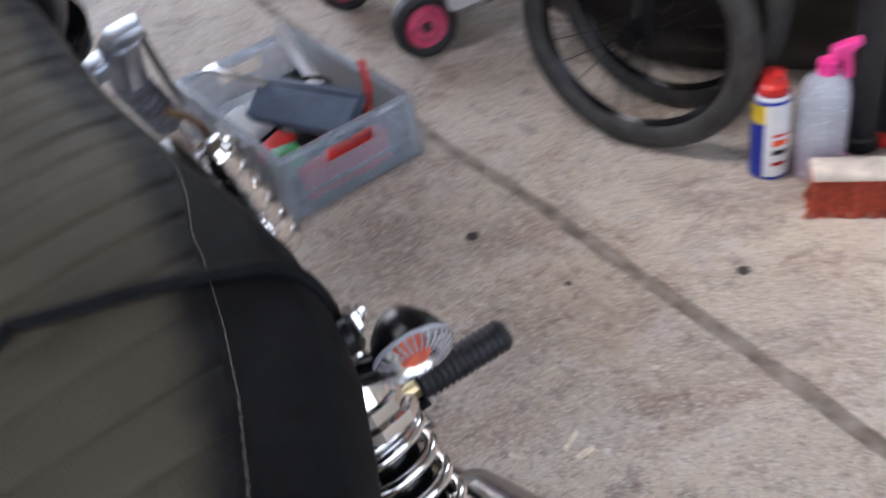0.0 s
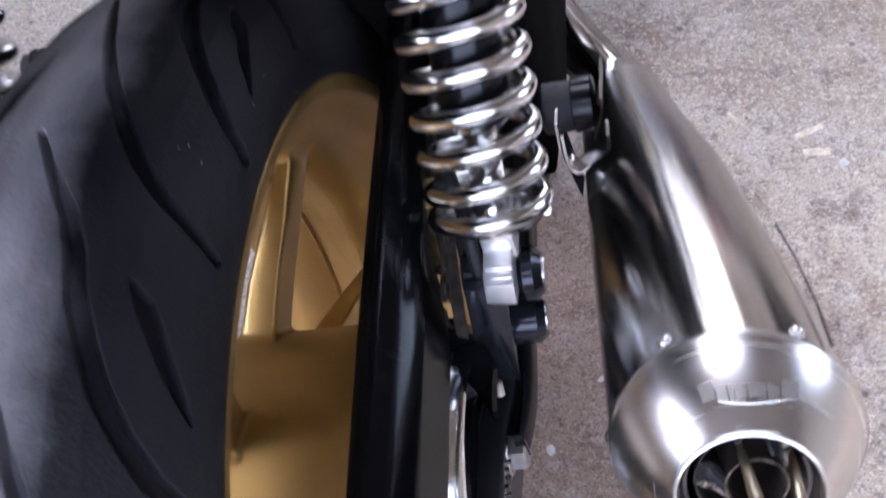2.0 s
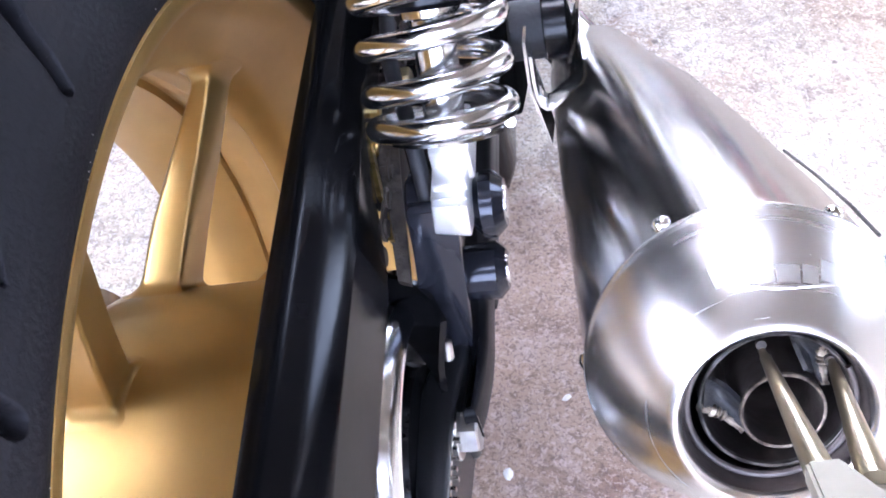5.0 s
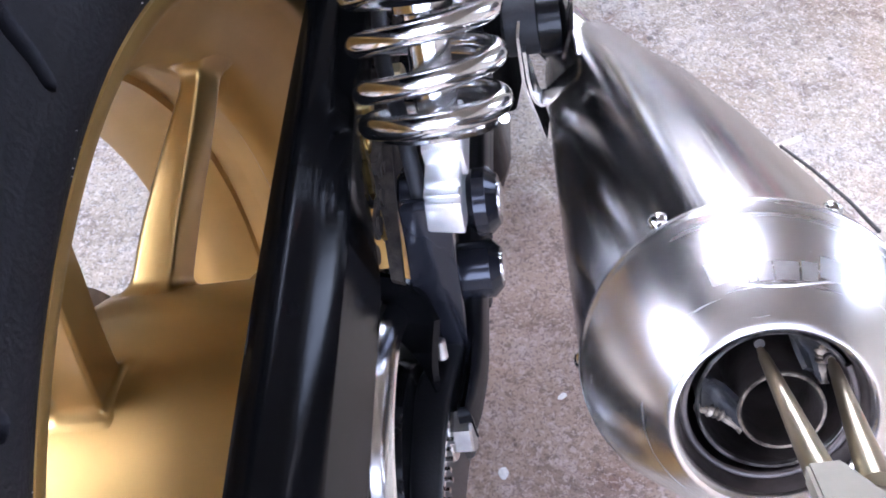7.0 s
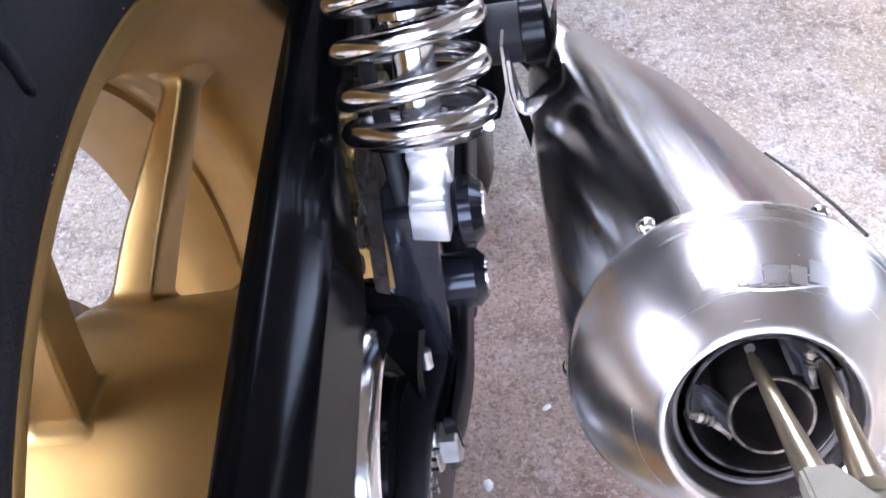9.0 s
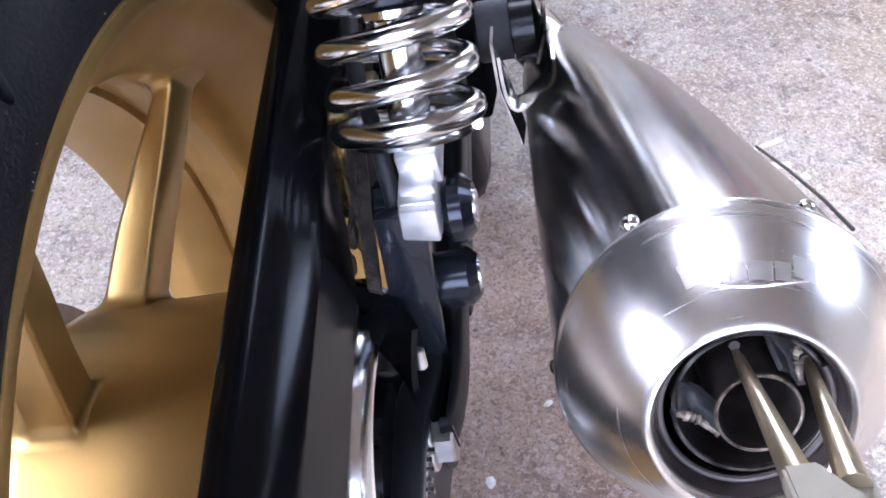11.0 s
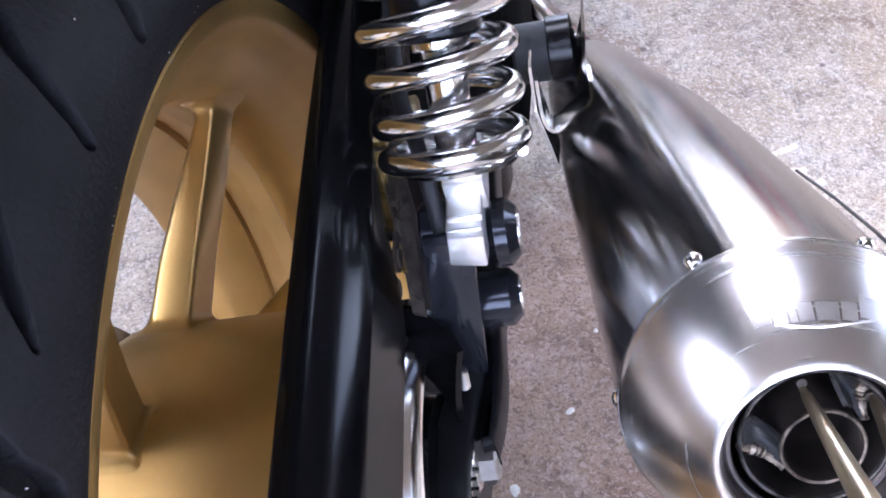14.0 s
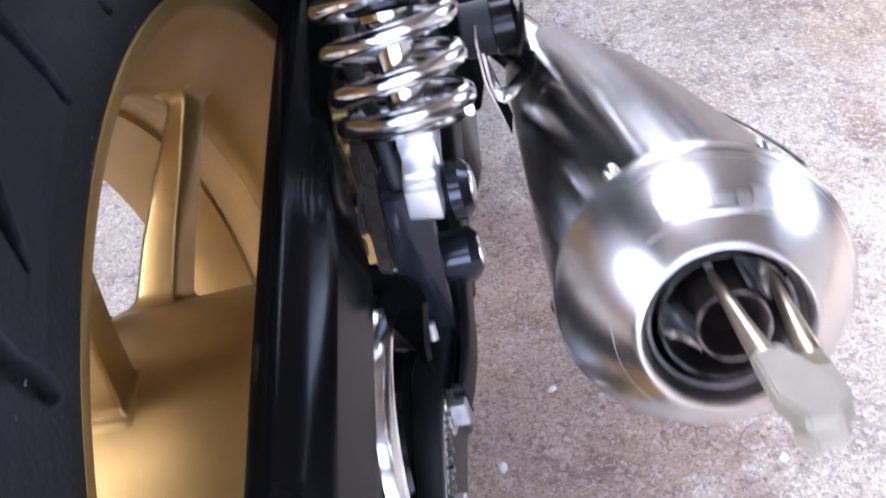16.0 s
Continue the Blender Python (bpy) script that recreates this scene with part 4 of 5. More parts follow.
# etched mark on the cap: plain bars over a shallow arc
def cap_point(deg, s, lift=.00012):
    for (s0, r0), (s1, r1) in zip(CAP[6:13], CAP[7:14]):
        if s0 <= s <= s1:
            r = r0 + (r1 - r0) * (s - s0) / (s1 - s0)
            break
    a = radians(deg)
    n = (MA * .75 + (MU * math.cos(a) + MV * math.sin(a)) * .65).normalized()
    return on_muf(s, math.cos(a) * r, math.sin(a) * r) + n * lift


def cap_patch(d0, d1, s0, s1, skew=0.0):
    bm = bmesh.new()
    g = [[bm.verts.new(cap_point(d0 + (d1 - d0) * i / 4, s0 + (s1 - s0) * j / 3 + skew * (i / 4 - .5))) for j in range(4)] for i in range(5)]
    for a, b in zip(g, g[1:]):
        for j in range(3):
            bm.faces.new((a[j], a[j + 1], b[j + 1], b[j]))
    bmesh.ops.recalc_face_normals(bm, faces=bm.faces)
    return bm


for d0, d1, lo, hi in ((109.0, 101.8, .0137, .0190), (100.8, 95.2, .0157, .0202), (94.2, 91.6, .0158, .0203), (90.6, 84.8, .0160, .0203), (83.8, 74.4, .0160, .0203), (73.4, 67.0, .0156, .0200), (66.0, 57.2, .0134, .0186)):
    bp("mark_bar", cap_patch(d0, d1, lo, hi), ETCH, muf)
bp("mark_arc", tube([cap_point(101 - 2.05 * i, .0196 + .0026 * math.sin(math.pi * (i / 20) ** .9) - .00005 * i, .0000) for i in range(21)], .0004, 6), ETCH, muf)

# hanger: rubber bush, bracket and spring hook
hang = bp("exhaust_hanger", rod((.1490, .172, .1035), (.1765, .172, .1035), .0142, 40, chamfer=.0015), BLACK_RUBBER, None, "rubber-bushed exhaust hanger with steel bracket")
bp("bush_collar", lathe([(.1655, .0145), (.1662, .0155), (.1765, .0155), (.1775, .0145), (.1790, .004)], (0, .172, .1035), X, 40), BLACK_GLOSS, hang)
bp("bracket_plate", sheet([[(.1576, .150, .1136), (.1567, .150, .0860), (.1622, .150, .0480)], [(.1590, .175, .1136), (.1580, .175, .0860), (.1640, .165, .0480)]], .0014), ALU, hang)
bp("bracket_side", sheet([[(.1834, .150, .1286), (.1822, .150, .1150), (.1766, .150, .0980)], [(.1850, .180, .1286), (.1840, .180, .1150), (.1790, .180, .0980)]], .0014), STEEL, hang)
bp("hook", sheet([[(x, .150, z), (x, .163, z - .002)] for x, z in ((.1580, .1050), (.1576, .0900), (.1580, .0790), (.1594, .0735), (.1622, .0705), (.1655, .0708), (.1740, .0785), (.1815, .0850), (.1835, .0900), (.1838, .1000))], .0015), ALU, hang, "bent steel hanger strap")
bp("hanger_bolt", hexa((.1680, .176, .1110), (.1680, .180, .1150), .004), ZINC, hang)
bp("peg_hanger", plate([(.160, .060), (.22, .030), (.30, -.010), (.42, -.030), (.44, .060), (.38, .150), (.30, .190), (.215, .180), (.185, .160), (.163, .120)], "x", .140, .1495, .003), BLACK_MATTE, None, "black footrest hanger plate")

# exhaust pipe ahead of the silencer
bp("header_pipe", tube(curve_pts([tuple(on_muf(-.40) + MU * -.0175), tuple(on_muf(-.445) + MU * -.020), (.170, .362, -.066), (.146, .405, -.062), (.128, .46, -.065), (.125, .58, -.10), (.14, .74, -.15), (.150, .88, -.10), (.145, .93, .02)], 10), .0215, 24), STEEL, None, "stainless exhaust pipe")

# footrest and brake pedal
peg = bp("footrest", rod((.196, .400, .040), (.301, .400, .033), .0150, 28, chamfer=.003), BLACK_RUBBER, None, "ribbed black rubber footrest")
for k in range(13):
    x = .205 + .0072 * k
    z = .040 - .007 * (x - .196) / .105
    bp("peg_rib", lathe([(0, .0150), (.0008, .0175), (.0030, .0175), (.0038, .0150)], (x, .400, z), (1, 0, -.067), 20), BLACK_RUBBER, peg)
bp("peg_bracket", plate([(.166, .042), (.199, .044), (.199, .034), (.188, .030), (.188, -.010), (.176, -.014), (.174, .030)], "y", .392, .408, .0015), ZINC, peg, "zinc-plated peg bracket")
bp("peg_pin", hexa((.186, .386, -.004), (.186, .414, -.004), .007), ALU, peg)
bp("peg_clevis", box((.186, .388, .018), (.200, .412, .034), .002), BLACK_GLOSS, peg)
ped = bp("brake_pedal", tube(curve_pts([(.165, .385, .0), (.180, .42, .012), (.190, .455, .010), (.208, .490, .014)], 10), .0045, 12), CHROME, None, "chrome rear brake pedal with ridged pad")
bp("pedal_pad", box((.191, .488, .014), (.231, .516, .021), .003), CHROME, ped)
for k in range(6):
    for j in range(3):
        bp("pad_stud", rod((.1965 + .0064 * k, .493 + .009 * j, .021), (.1965 + .0064 * k, .493 + .009 * j, .0245), .0023, 8, r2=.0012), CHROME, ped)

# rear turn signal on a stalk
sig = bp("turn_signal", rod((.112, .192, .326), (.160, .177, .327), .0098, 24, chamfer=.001), BLACK_GLOSS, None, "black turn signal with clear ribbed lens")
SO, SA = Vector((.1735, .1745, .3235)), Vector((-.10, -.935, -.33)).normalized()
bp("bowl", lathe([(-.034, .0005), (-.033, .006), (-.028, .0135), (-.018, .0215), (-.006, .0262), (0, .0268), (0, .0250)], SO, SA, 40), BLACK_GLOSS, sig)
lens = bmesh.new()
prof = [(-.001, .0278), (.001, .0280)]
for i in range(1, 13):
    r = .0278 * (1 - i / 12.3)
    prof.append((.0015 + .0070 * math.sqrt(max(0, 1 - (r / .0282) ** 2)) + (.0006 if i % 2 else 0), max(r, .0004)))
lathe(prof, SO, SA, 48, lens)
lens_ob = bp("lens", lens, LENS_CLEAR, sig, "clear ribbed lens")
lens_ob.visible_shadow = False
d0, u0, v0 = frame_of(SA)
ribs = bmesh.new()
for k in range(30):
    a = 2 * math.pi * k / 30
    e = u0 * math.cos(a) + v0 * math.sin(a)
    tube([SO + SA * .0060 + e * .0150, SO + SA * .0047 + e * .0205, SO + SA * .0018 + e * .0262], .0007, 6, ribs)
bp("lens_ribs", ribs, WHITE_RIB, sig, "pale moulded lens ribs")
bp("lens_rim", lathe([(-.0012, .0268), (-.0012, .0284), (.0012, .0284), (.0016, .0270)], SO, SA, 48, closed=True), WHITE_RIB, sig)
bp("reflector", lathe([(-.014, .006), (-.008, .018), (-.002, .0255)], SO, SA, 32), CHROME, sig)
bp("bulb", lathe([(-.012, .006), (-.007, .0095), (-.001, .0100), (.003, .0070), (.0045, .0005)], SO, SA, 24), AMBER, sig)
bp("stalk_nut", hexa((.103, .195, .3255), (.112, .192, .326), .0105), ZINC, sig)

# seat
def seat_half(y):
    ks = [(-.070, .030), (-.055, .055), (-.03, .085), (0, .101), (.035, .116), (.075, .130), (.12, .138), (.18, .141), (.24, .135), (.30, .123), (.37, .114), (.44, .106), (.52, .099), (.62, .097), (.72, .092), (.76, .075)]
    return float(np.interp(y, [k[0] for k in ks], [k[1] for k in ks]))


def seat_tuck(y):
    return float(np.interp(y, [-.06, -.0125, .015, .048, .076, .115, .175, .4], [.15, .31, .46, .57, .61, .69, .80, .85]))


def seat_drop(y):
    return float(np.interp(y, [-.07, .0, .08, .16], [.020, .036, .058, .068]))


def seat_top(y):
    return float(np.interp(y, [-.08, 0, .12, .30, .50, .62, .76], [.452, .468, .474, .472, .452, .446, .452]))


def seat_row(y, lo, hi, n, out=0.0):
    w, top = seat_half(y) + out, seat_top(y) + out
    row = []
    for i in range(n + 1):
        q = lo + (hi - lo) * i / n          # 0 at the crown, 1 at the lower edge
        if q < .55:
            k = q / .55
            x, z = w * .90 * k, top - .012 * k ** 3
        elif q < .75:
            k = (q - .55) / .2
            a = k * math.pi / 2
            x, z = w * (.90 + .10 * math.sin(a)), top - .012 - .030 * (1 - math.cos(a))
        else:
            k = (q - .75) / .25
            x, z = w * (1 - (1 - seat_tuck(y)) * k ** 1.2), top - .042 - seat_drop(y) * k
        row.append((x, z))
    return row


def rib(y):
    """Quilted channels across the top."""
    k = (y % .041) / .041
    return -.0022 * max(0.0, 1 - abs(k - .5) / .11)


def panel_edge(y):
    """Where the olive panel meets the black side; towards the nose it reaches the shoulder."""
    return float(np.interp(y, [0, .07, .13, .20, .29, .36], [.32, .36, .39, .435, .55, .62]))


def seat_panel(top, n, y0=-.070, y1=.76, step=.004):
    bm = bmesh.new()
    ys = np.arange(y0, y1 + .001, step)
    grid = []
    for y in ys:
        half = seat_row(y, 0, panel_edge(y), n) if top else seat_row(y, panel_edge(y), 1.0, n)
        pts = [(-x, z) for x, z in half[::-1]] + (half[1:] if top else half)
        dz = rib(y) if top else 0
        grid.append([bm.verts.new((x, y, z + dz)) for x, z in pts])
    for a, b in zip(grid, grid[1:]):
        for k in range(len(a) - 1):
            if not top and k == n:
                continue
            bm.faces.new((a[k], a[k + 1], b[k + 1], b[k]))
    return bm


seat = bp("seat", seat_panel(False, 27), VINYL_BLACK, None, "black dual seat with olive-grey channelled top panel and strap")
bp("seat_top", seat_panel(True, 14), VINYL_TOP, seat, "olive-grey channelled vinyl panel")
base = bmesh.new()
g = []
for y in np.arange(-.07, .755, .02):
    x, z = seat_row(y, 1.0, 1.0, 1)[0]
    g.append([(-x, y, z), (-x * .5, y, z - .004), (x * .5, y, z - .004), (x, y, z)])
bp("seat_base", sheet(g, .004), BLACK_SATIN, seat)
rows = []
h = seat_row(-.070, 0, 1, 16)
ring = [(x, z) for x, z in h] + [(-x, z) for x, z in h[::-1]]
for k, y in ((1.0, -.070), (.9, -.078), (.6, -.083), (.05, -.086)):
    rows.append([(x * k, y, .43 + (z - .43) * k) for x, z in ring] + [(ring[0][0] * k, y, .43 + (ring[0][1] - .43) * k)])
bp("seat_back", sheet(rows, .002), VINYL_BLACK, seat)
for side in (1, -1):
    line = []
    for y in np.arange(-.06, .74, .0085):
        q = float(np.interp(y, [-.02, .20, .36], [.335, .445, .66]))
        x, z = seat_row(y, q, q, 1)[0]
        line.append((y, x * side, z + .0004))
    st = bmesh.new()
    for (ya, xa, za), (yb, xb, zb) in zip(line, line[1:]):
        tube([(xa, ya + .001, za), ((xa + xb) / 2, (ya + yb) / 2, (za + zb) / 2 + .0007), (xb, yb - .001, zb)], .00035, 5, st)
    tagged(bp("stitching", st, THREAD, seat, "pale stitching"), kind="stuff")
rows = []
for i in range(61):
    q = -1 + 2 * i / 60
    y = .205 - .092 * abs(q) ** .9
    x, z = seat_row(y, abs(q) * .9, abs(q) * .9, 1)[0]
    rows.append((x * (1 if q > 0 else -1) * 1.006, y, z + .003))
bp("strap", tube(rows, .0042, 8), VINYL_BLACK, seat, "thin black passenger strap")
bp("strap_stud", rod((.130, .114, .427), (.1450, .112, .428), .0110, 24, chamfer=.003), BLACK_GLOSS, seat)

# tail light and rear mudguard under the seat
TO, TA = (-.022, .010, .341), (-.25, -1, -.12)
tail = bp("tail_light", lathe([(-.03, .001), (-.03, .010), (-.012, .021), (.004, .0265), (.016, .0275), (.019, .0265)], TO, TA, 40), STEEL_DULL, None, "round tail light with red lens in a grey housing")
bp("red_lens", lathe([(.019, .0262), (.030, .0250), (.038, .019), (.042, .010), (.043, .0005)], TO, TA, 40), LENS_RED, tail)
bp("bulb", lathe([(.014, .001), (.014, .010), (.027, .010), (.029, .001)], TO, TA, 20), AMBER, tail)
bp("tail_stem", rod((0, .06, .350), (-.015, .02, .340), .012, 24), BLACK_GLOSS, tail)
fend = []
for i in range(30):
    a = radians(20 + 36 * i / 29)
    fend.append([(.075 * q, (.345 - .03 * abs(q) ** 3) * math.cos(a), (.345 - .03 * abs(q) ** 3) * math.sin(a)) for q in (-1, -.9, -.7, -.4, 0, .4, .7, .9, 1)])
bp("rear_mudguard", sheet(fend, .003), BLACK_MATTE, None, "black inner rear mudguard")
# rear frame loop and shock mounts
for side in (1, -1):
    rail = bp("frame_rail", tube(curve_pts([(.085 * side, .74, .33), (.105 * side, .50, .34), (.108 * side, .28, .345), (.098 * side, .15, .372), (.055 * side, .06, .388), (.0, .03, .390)], 12), .0105, 16), BLACK_GLOSS, None, "black tubular rear frame rail")
    bp("frame_stay", tube([(.104 * side, .47, .02), (.106 * side, .40, .18), (.108 * side, .30, .335)], .0115, 14), BLACK_GLOSS, rail)
    bp("mount_boss", rod((.092 * side, .215, .338), (.122 * side, .215, .338), .013, 24), BLACK_GLOSS, rail)
# far-side footrest
lpeg = bp("footrest", rod((-.19, .38, .02), (-.30, .38, .02), .0150, 24, chamfer=.003), BLACK_RUBBER, None, "ribbed black rubber footrest")
for k in range(13):
    bp("peg_rib", lathe([(0, .0150), (.0008, .0175), (.0030, .0175), (.0038, .0150)], (-.20 - .0072 * k, .38, .02), (-1, 0, 0), 20), BLACK_RUBBER, lpeg)
bp("peg_bracket", plate([(.30, -.03), (.40, .0), (.41, .035), (.36, .04), (.29, .10), (.27, .08)], "x", -.19, -.178, .002), BLACK_GLOSS, lpeg)
bp("side_stand", tube([(-.13, .56, -.05), (-.20, .51, -.17), (-.262, .48, -.3365)], .010, 12), BLACK_GLOSS, None, "black side stand")

# engine side, fork leg and bars ahead of the seat
eng = bp("engine", box((-.16, .52, -.16), (.150, .86, .06), .03, 3), BLACK_SATIN, None, "black engine with chrome finned cover")
fins = [(-.10, .004), (-.10, .020)]
for k in range(6):
    s = -.095 + .031 * k
    fins += [(s, .0215), (s + .002, .0258), (s + .004, .0265), (s + .019, .0265), (s + .021, .0258), (s + .023, .0215)]
fins += [(.093, .018), (.095, .004)]
bp("finned_cover", lathe(fins, (.176, .80, .06), (-.12, -.02, 1), 40), CHROME, eng, "bright ringed chrome cover")
# unseen gearbox and sump blocks, added to darken what the silencer reflects
bp("gearbox", box((-.105, .325, -.20), (.112, .56, .010), .03, 3), BLACK_SATIN, eng)
bp("sump", box((-.10, .40, -.235), (.10, .84, -.15), .02, 3), BLACK_SATIN, eng)
bp("intake_body", box((.02, .56, .06), (.145, .74, .24), .03, 3), BLACK_SATIN, eng)
bp("engine_cover", lathe([(0, .001), (0, .075), (.012, .088), (.02, .088)], (.172, .70, -.05), (-1, 0, 0), 40), CHROME, eng)
fork = bp("fork_leg", rod((.162, 1.28, -.30), (.135, 1.045, .20), .018, 28), CHROME, None, "front fork leg with ribbed grey gaiter")
g0, g1 = Vector((.1475, 1.085, .052)), Vector((.1295, 1.045, .155))
gl = (g1 - g0).length
fold = [(-.004, .019)]
for k in range(7):
    fold += [(gl * k / 7, .0185), (gl * (k + .35) / 7, .0262), (gl * (k + .60) / 7, .0262)]
fold += [(gl, .0185)]
bp("gaiter", lathe(fold, g0, (g1 - g0).normalized(), 32), GAITER, fork, "ribbed grey gaiter")
bp("upper_shroud", rod(tuple(g1), (.146, 1.028, .222), .0265, 32, chamfer=.004), SHROUD, fork)
bp("fork_clamp", box((.136, 1.005, .214), (.184, 1.055, .234), .005, 2), SHROUD, fork, "polished fork clamp")
bp("clamp_boss", box((.086, .985, .196), (.122, 1.035, .222), .008, 3), SHROUD, fork)
bp("lamp_bracket", box((.172, 1.02, .09), (.180, 1.075, .215), .003, 2), GREYPLATE, fork, "dark lamp bracket")
bp("oil_pipe", tube(curve_pts([(.1440, .88, .178), (.1581, .88, .1634), (.1679, .88, .1486), (.1737, .88, .1318), (.1746, .88, .105), (.172, .86, .06)], 8), .0055, 12), BRONZE, eng, "brown heat-tinted pipe")
tank = bmesh.new()
bmesh.ops.create_uvsphere(tank, u_segments=32, v_segments=20, radius=1)
for v in tank.verts:
    x, y, z = v.co
    v.co = (x * .125 * (1 - .25 * y), .965 + y * .235, .400 + math.copysign(abs(z) ** .8, z) * .115)
bp("fuel_tank", tank, BLACK_GLOSS, None, "black fuel tank")
bar = bp("handlebar", tube(curve_pts([(.02, .92, .40), (.16, .90, .42), (.30, .84, .43), (.40, .78, .43)], 10), .011, 14), BLACK_GLOSS, None, "black handlebar with switch housing")
bp("instrument_pod", lathe([(-.05, .004), (-.048, .022), (-.03, .036), (.0, .041), (.012, .041), (.015, .037), (.015, .002)], (.088, .915, .318), (.05, -.55, .84), 36), BLACK_SATIN, bar)
bp("switch_housing", box((.0, .85, .292), (.075, .93, .365), .024, 3), BLACK_SATIN, bar)
for p, r in (((.0718, .86, .3607), .008), ((.0867, .862, .3466), .007), ((.0580, .86, .3628), .007)):
    bp("clamp_bolt", rod((p[0], p[1], p[2] - .020), p, r, 16, chamfer=.002), ZINC, bar)

# ---- circlip pliers held in the clip's ears ----
def b2w(p):
    return BIKE @ Vector(p)


tipa, tipb = Vector((.2246, -.0675, .1826)), Vector((.2413, -.0692, .1780))
basea, baseb = Vector((.2303, -.1135, .1994)), Vector((.2398, -.1127, .1989))
pl_root = empty("circlip_pliers", Matrix.Translation(b2w((basea + baseb) / 2)))
tagged(pl_root, "satin steel circlip pliers gripping the silencer clip", "pliers")
inv = pl_root.matrix_world.inverted()
def pp(name, bm, material, label=""):
    bm.transform(inv @ BIKE)
    return part(name, bm, material, pl_root, label)


for a, b in ((tipa, basea), (tipb, baseb)):
    d = (b - a).normalized()
    pp("jaw", lathe([(0, .0004), (0, .0009), (.003, .0011), (.0032, .0014), ((b - a).length, .0036), ((b - a).length, .0003)], a, d, 20), PLIER)
mid, way = (basea + baseb) / 2, ((basea + baseb) / 2 - (tipa + tipb) / 2).normalized()
side = (baseb - basea).normalized()
nrm = way.cross(side).normalized()
def pliers_plate(outline, thick, lift=0.0):
    bm = bmesh.new()
    f0 = bm.faces.new([bm.verts.new(mid + side * u + way * v + nrm * (lift - thick / 2)) for u, v in outline])
    got = bmesh.ops.extrude_face_region(bm, geom=[f0])
    bmesh.ops.translate(bm, verts=[q for q in got["geom"] if isinstance(q, bmesh.types.BMVert)], vec=nrm * thick)
    bmesh.ops.bevel(bm, geom=bm.edges[:], offset=.0008, segments=2, affect="EDGES")
    return bm


pp("joint_body", pliers_plate([(-.0088, -.004), (-.0015, -.004), (.0060, .010), (.0070, .022), (.003, .026), (-.004, .025), (-.0082, .016)], .006, .002), PLIER_GREY)
pp("joint_body", pliers_plate([(.0092, -.004), (.0020, .001), (-.0050, .013), (-.0066, .022), (-.003, .026), (.004, .025), (.0095, .014)], .006, -.003), PLIER_GREY)

# ---- floor clutter ----
def thing(name, at, label, category, rz=0.0, group=""):
    ob = empty(name, pose(*at, 0, 0, rz))
    return tagged(ob, label, category, group)


CRATE = mat("translucent_grey_plastic", (0.74, 0.79, 0.85), 0.24, var=0.06, scale=6, trans=0.78, bump=0.05, ior=1.12)
RED = mat("red_plastic", (0.62, 0.03, 0.025), 0.4, var=0.15, scale=40)
GREEN = mat("green_plastic", (0.03, 0.26, 0.07), 0.4, var=0.15, scale=40)
BLUEGREY = mat("blue_grey_case", (0.085, 0.115, 0.165), 0.5, var=0.15, scale=30, bump=0.2)
WHITE = mat("white_plastic", (0.72, 0.72, 0.70), 0.45, var=0.06, scale=30)
PINK = mat("pink_plastic", (0.78, 0.05, 0.28), 0.4, var=0.12, scale=30)
PINK_RIM = mat("pink_wheel_hub", (0.66, 0.09, 0.18), 0.4, var=0.2, scale=60)
BLUE = mat("blue_can_paint", (0.012, 0.03, 0.30), 0.3, 0.2, var=0.1, scale=60)
YELLOW = mat("yellow_paint", (0.72, 0.52, 0.02), 0.35, var=0.1, scale=60)
BOTTLE = mat("cloudy_bottle_plastic", (0.74, 0.81, 0.90), 0.25, var=0.05, scale=20, trans=0.6)
BRICK_RED = mat("red_dyed_bristle", (0.36, 0.055, 0.025), 0.7, var=0.35, scale=120, bump=0.5)
WOOD = mat("pale_worn_wood", (0.60, 0.54, 0.46), 0.65, var=0.2, scale=30, bump=0.3)
GREYBLACK = mat("faded_black_tube", (0.014, 0.015, 0.017), 0.5, var=0.3, scale=30, bump=0.2)

# open crate of tools
crate = thing("crate", (.428, 1.466, 0), "open translucent grey plastic crate of tools", "crate", rz=8)
CW, CL, CH = .141, .217, .140
def wall_with_slot(along, half, other, t, slot):
    """A side wall in the plane other = const, with a hand slot through it; along is 'x' or 'y'."""
    bm = bmesh.new()
    cut_a, cut_z = (-half, -.05, .05, half), (.004, .085, .113, CH - .006)
    def at(a, z):
        return (a, other, z) if along == "x" else (other, a, z)
    g = [[bm.verts.new(at(a, z)) for z in cut_z] for a in cut_a]
    for i in range(3):
        for k in range(3):
            if not (slot and i == 1 and k == 1):
                bm.faces.new((g[i][k], g[i + 1][k], g[i + 1][k + 1], g[i][k + 1]))
    bmesh.ops.solidify(bm, geom=bm.faces[:], thickness=t)
    return bm


for sx in (-1, 1):
    part("rim_lip", box((sx * CW - .005, -CL - .003, CH - .012), (sx * CW + .005, CL + .003, CH), .002), CRATE, crate)
    part("rim_lip", box((-CW + .006, sx * CL - .005, CH - .012), (CW - .006, sx * CL + .005, CH), .002), CRATE, crate)
    part("band", box((-CW + .008, sx * (CL + .0035) - .0015, .045), (CW - .008, sx * (CL + .0035) + .0015, .050)), CRATE, crate)
part("front_wall", wall_with_slot("x", CW, -CL, .004, True), CRATE, crate, smooth=False)
part("back_wall", wall_with_slot("x", CW, CL, .004, True), CRATE, crate, smooth=False)
part("side_wall", wall_with_slot("y", CL - .003, -CW, .004, True), CRATE, crate, smooth=False)
part("side_wall", wall_with_slot("y", CL - .003, CW, .004, False), CRATE, crate, smooth=False)
part("bottom", box((-CW, -CL, .0), (CW, CL, .004)), CRATE, crate)
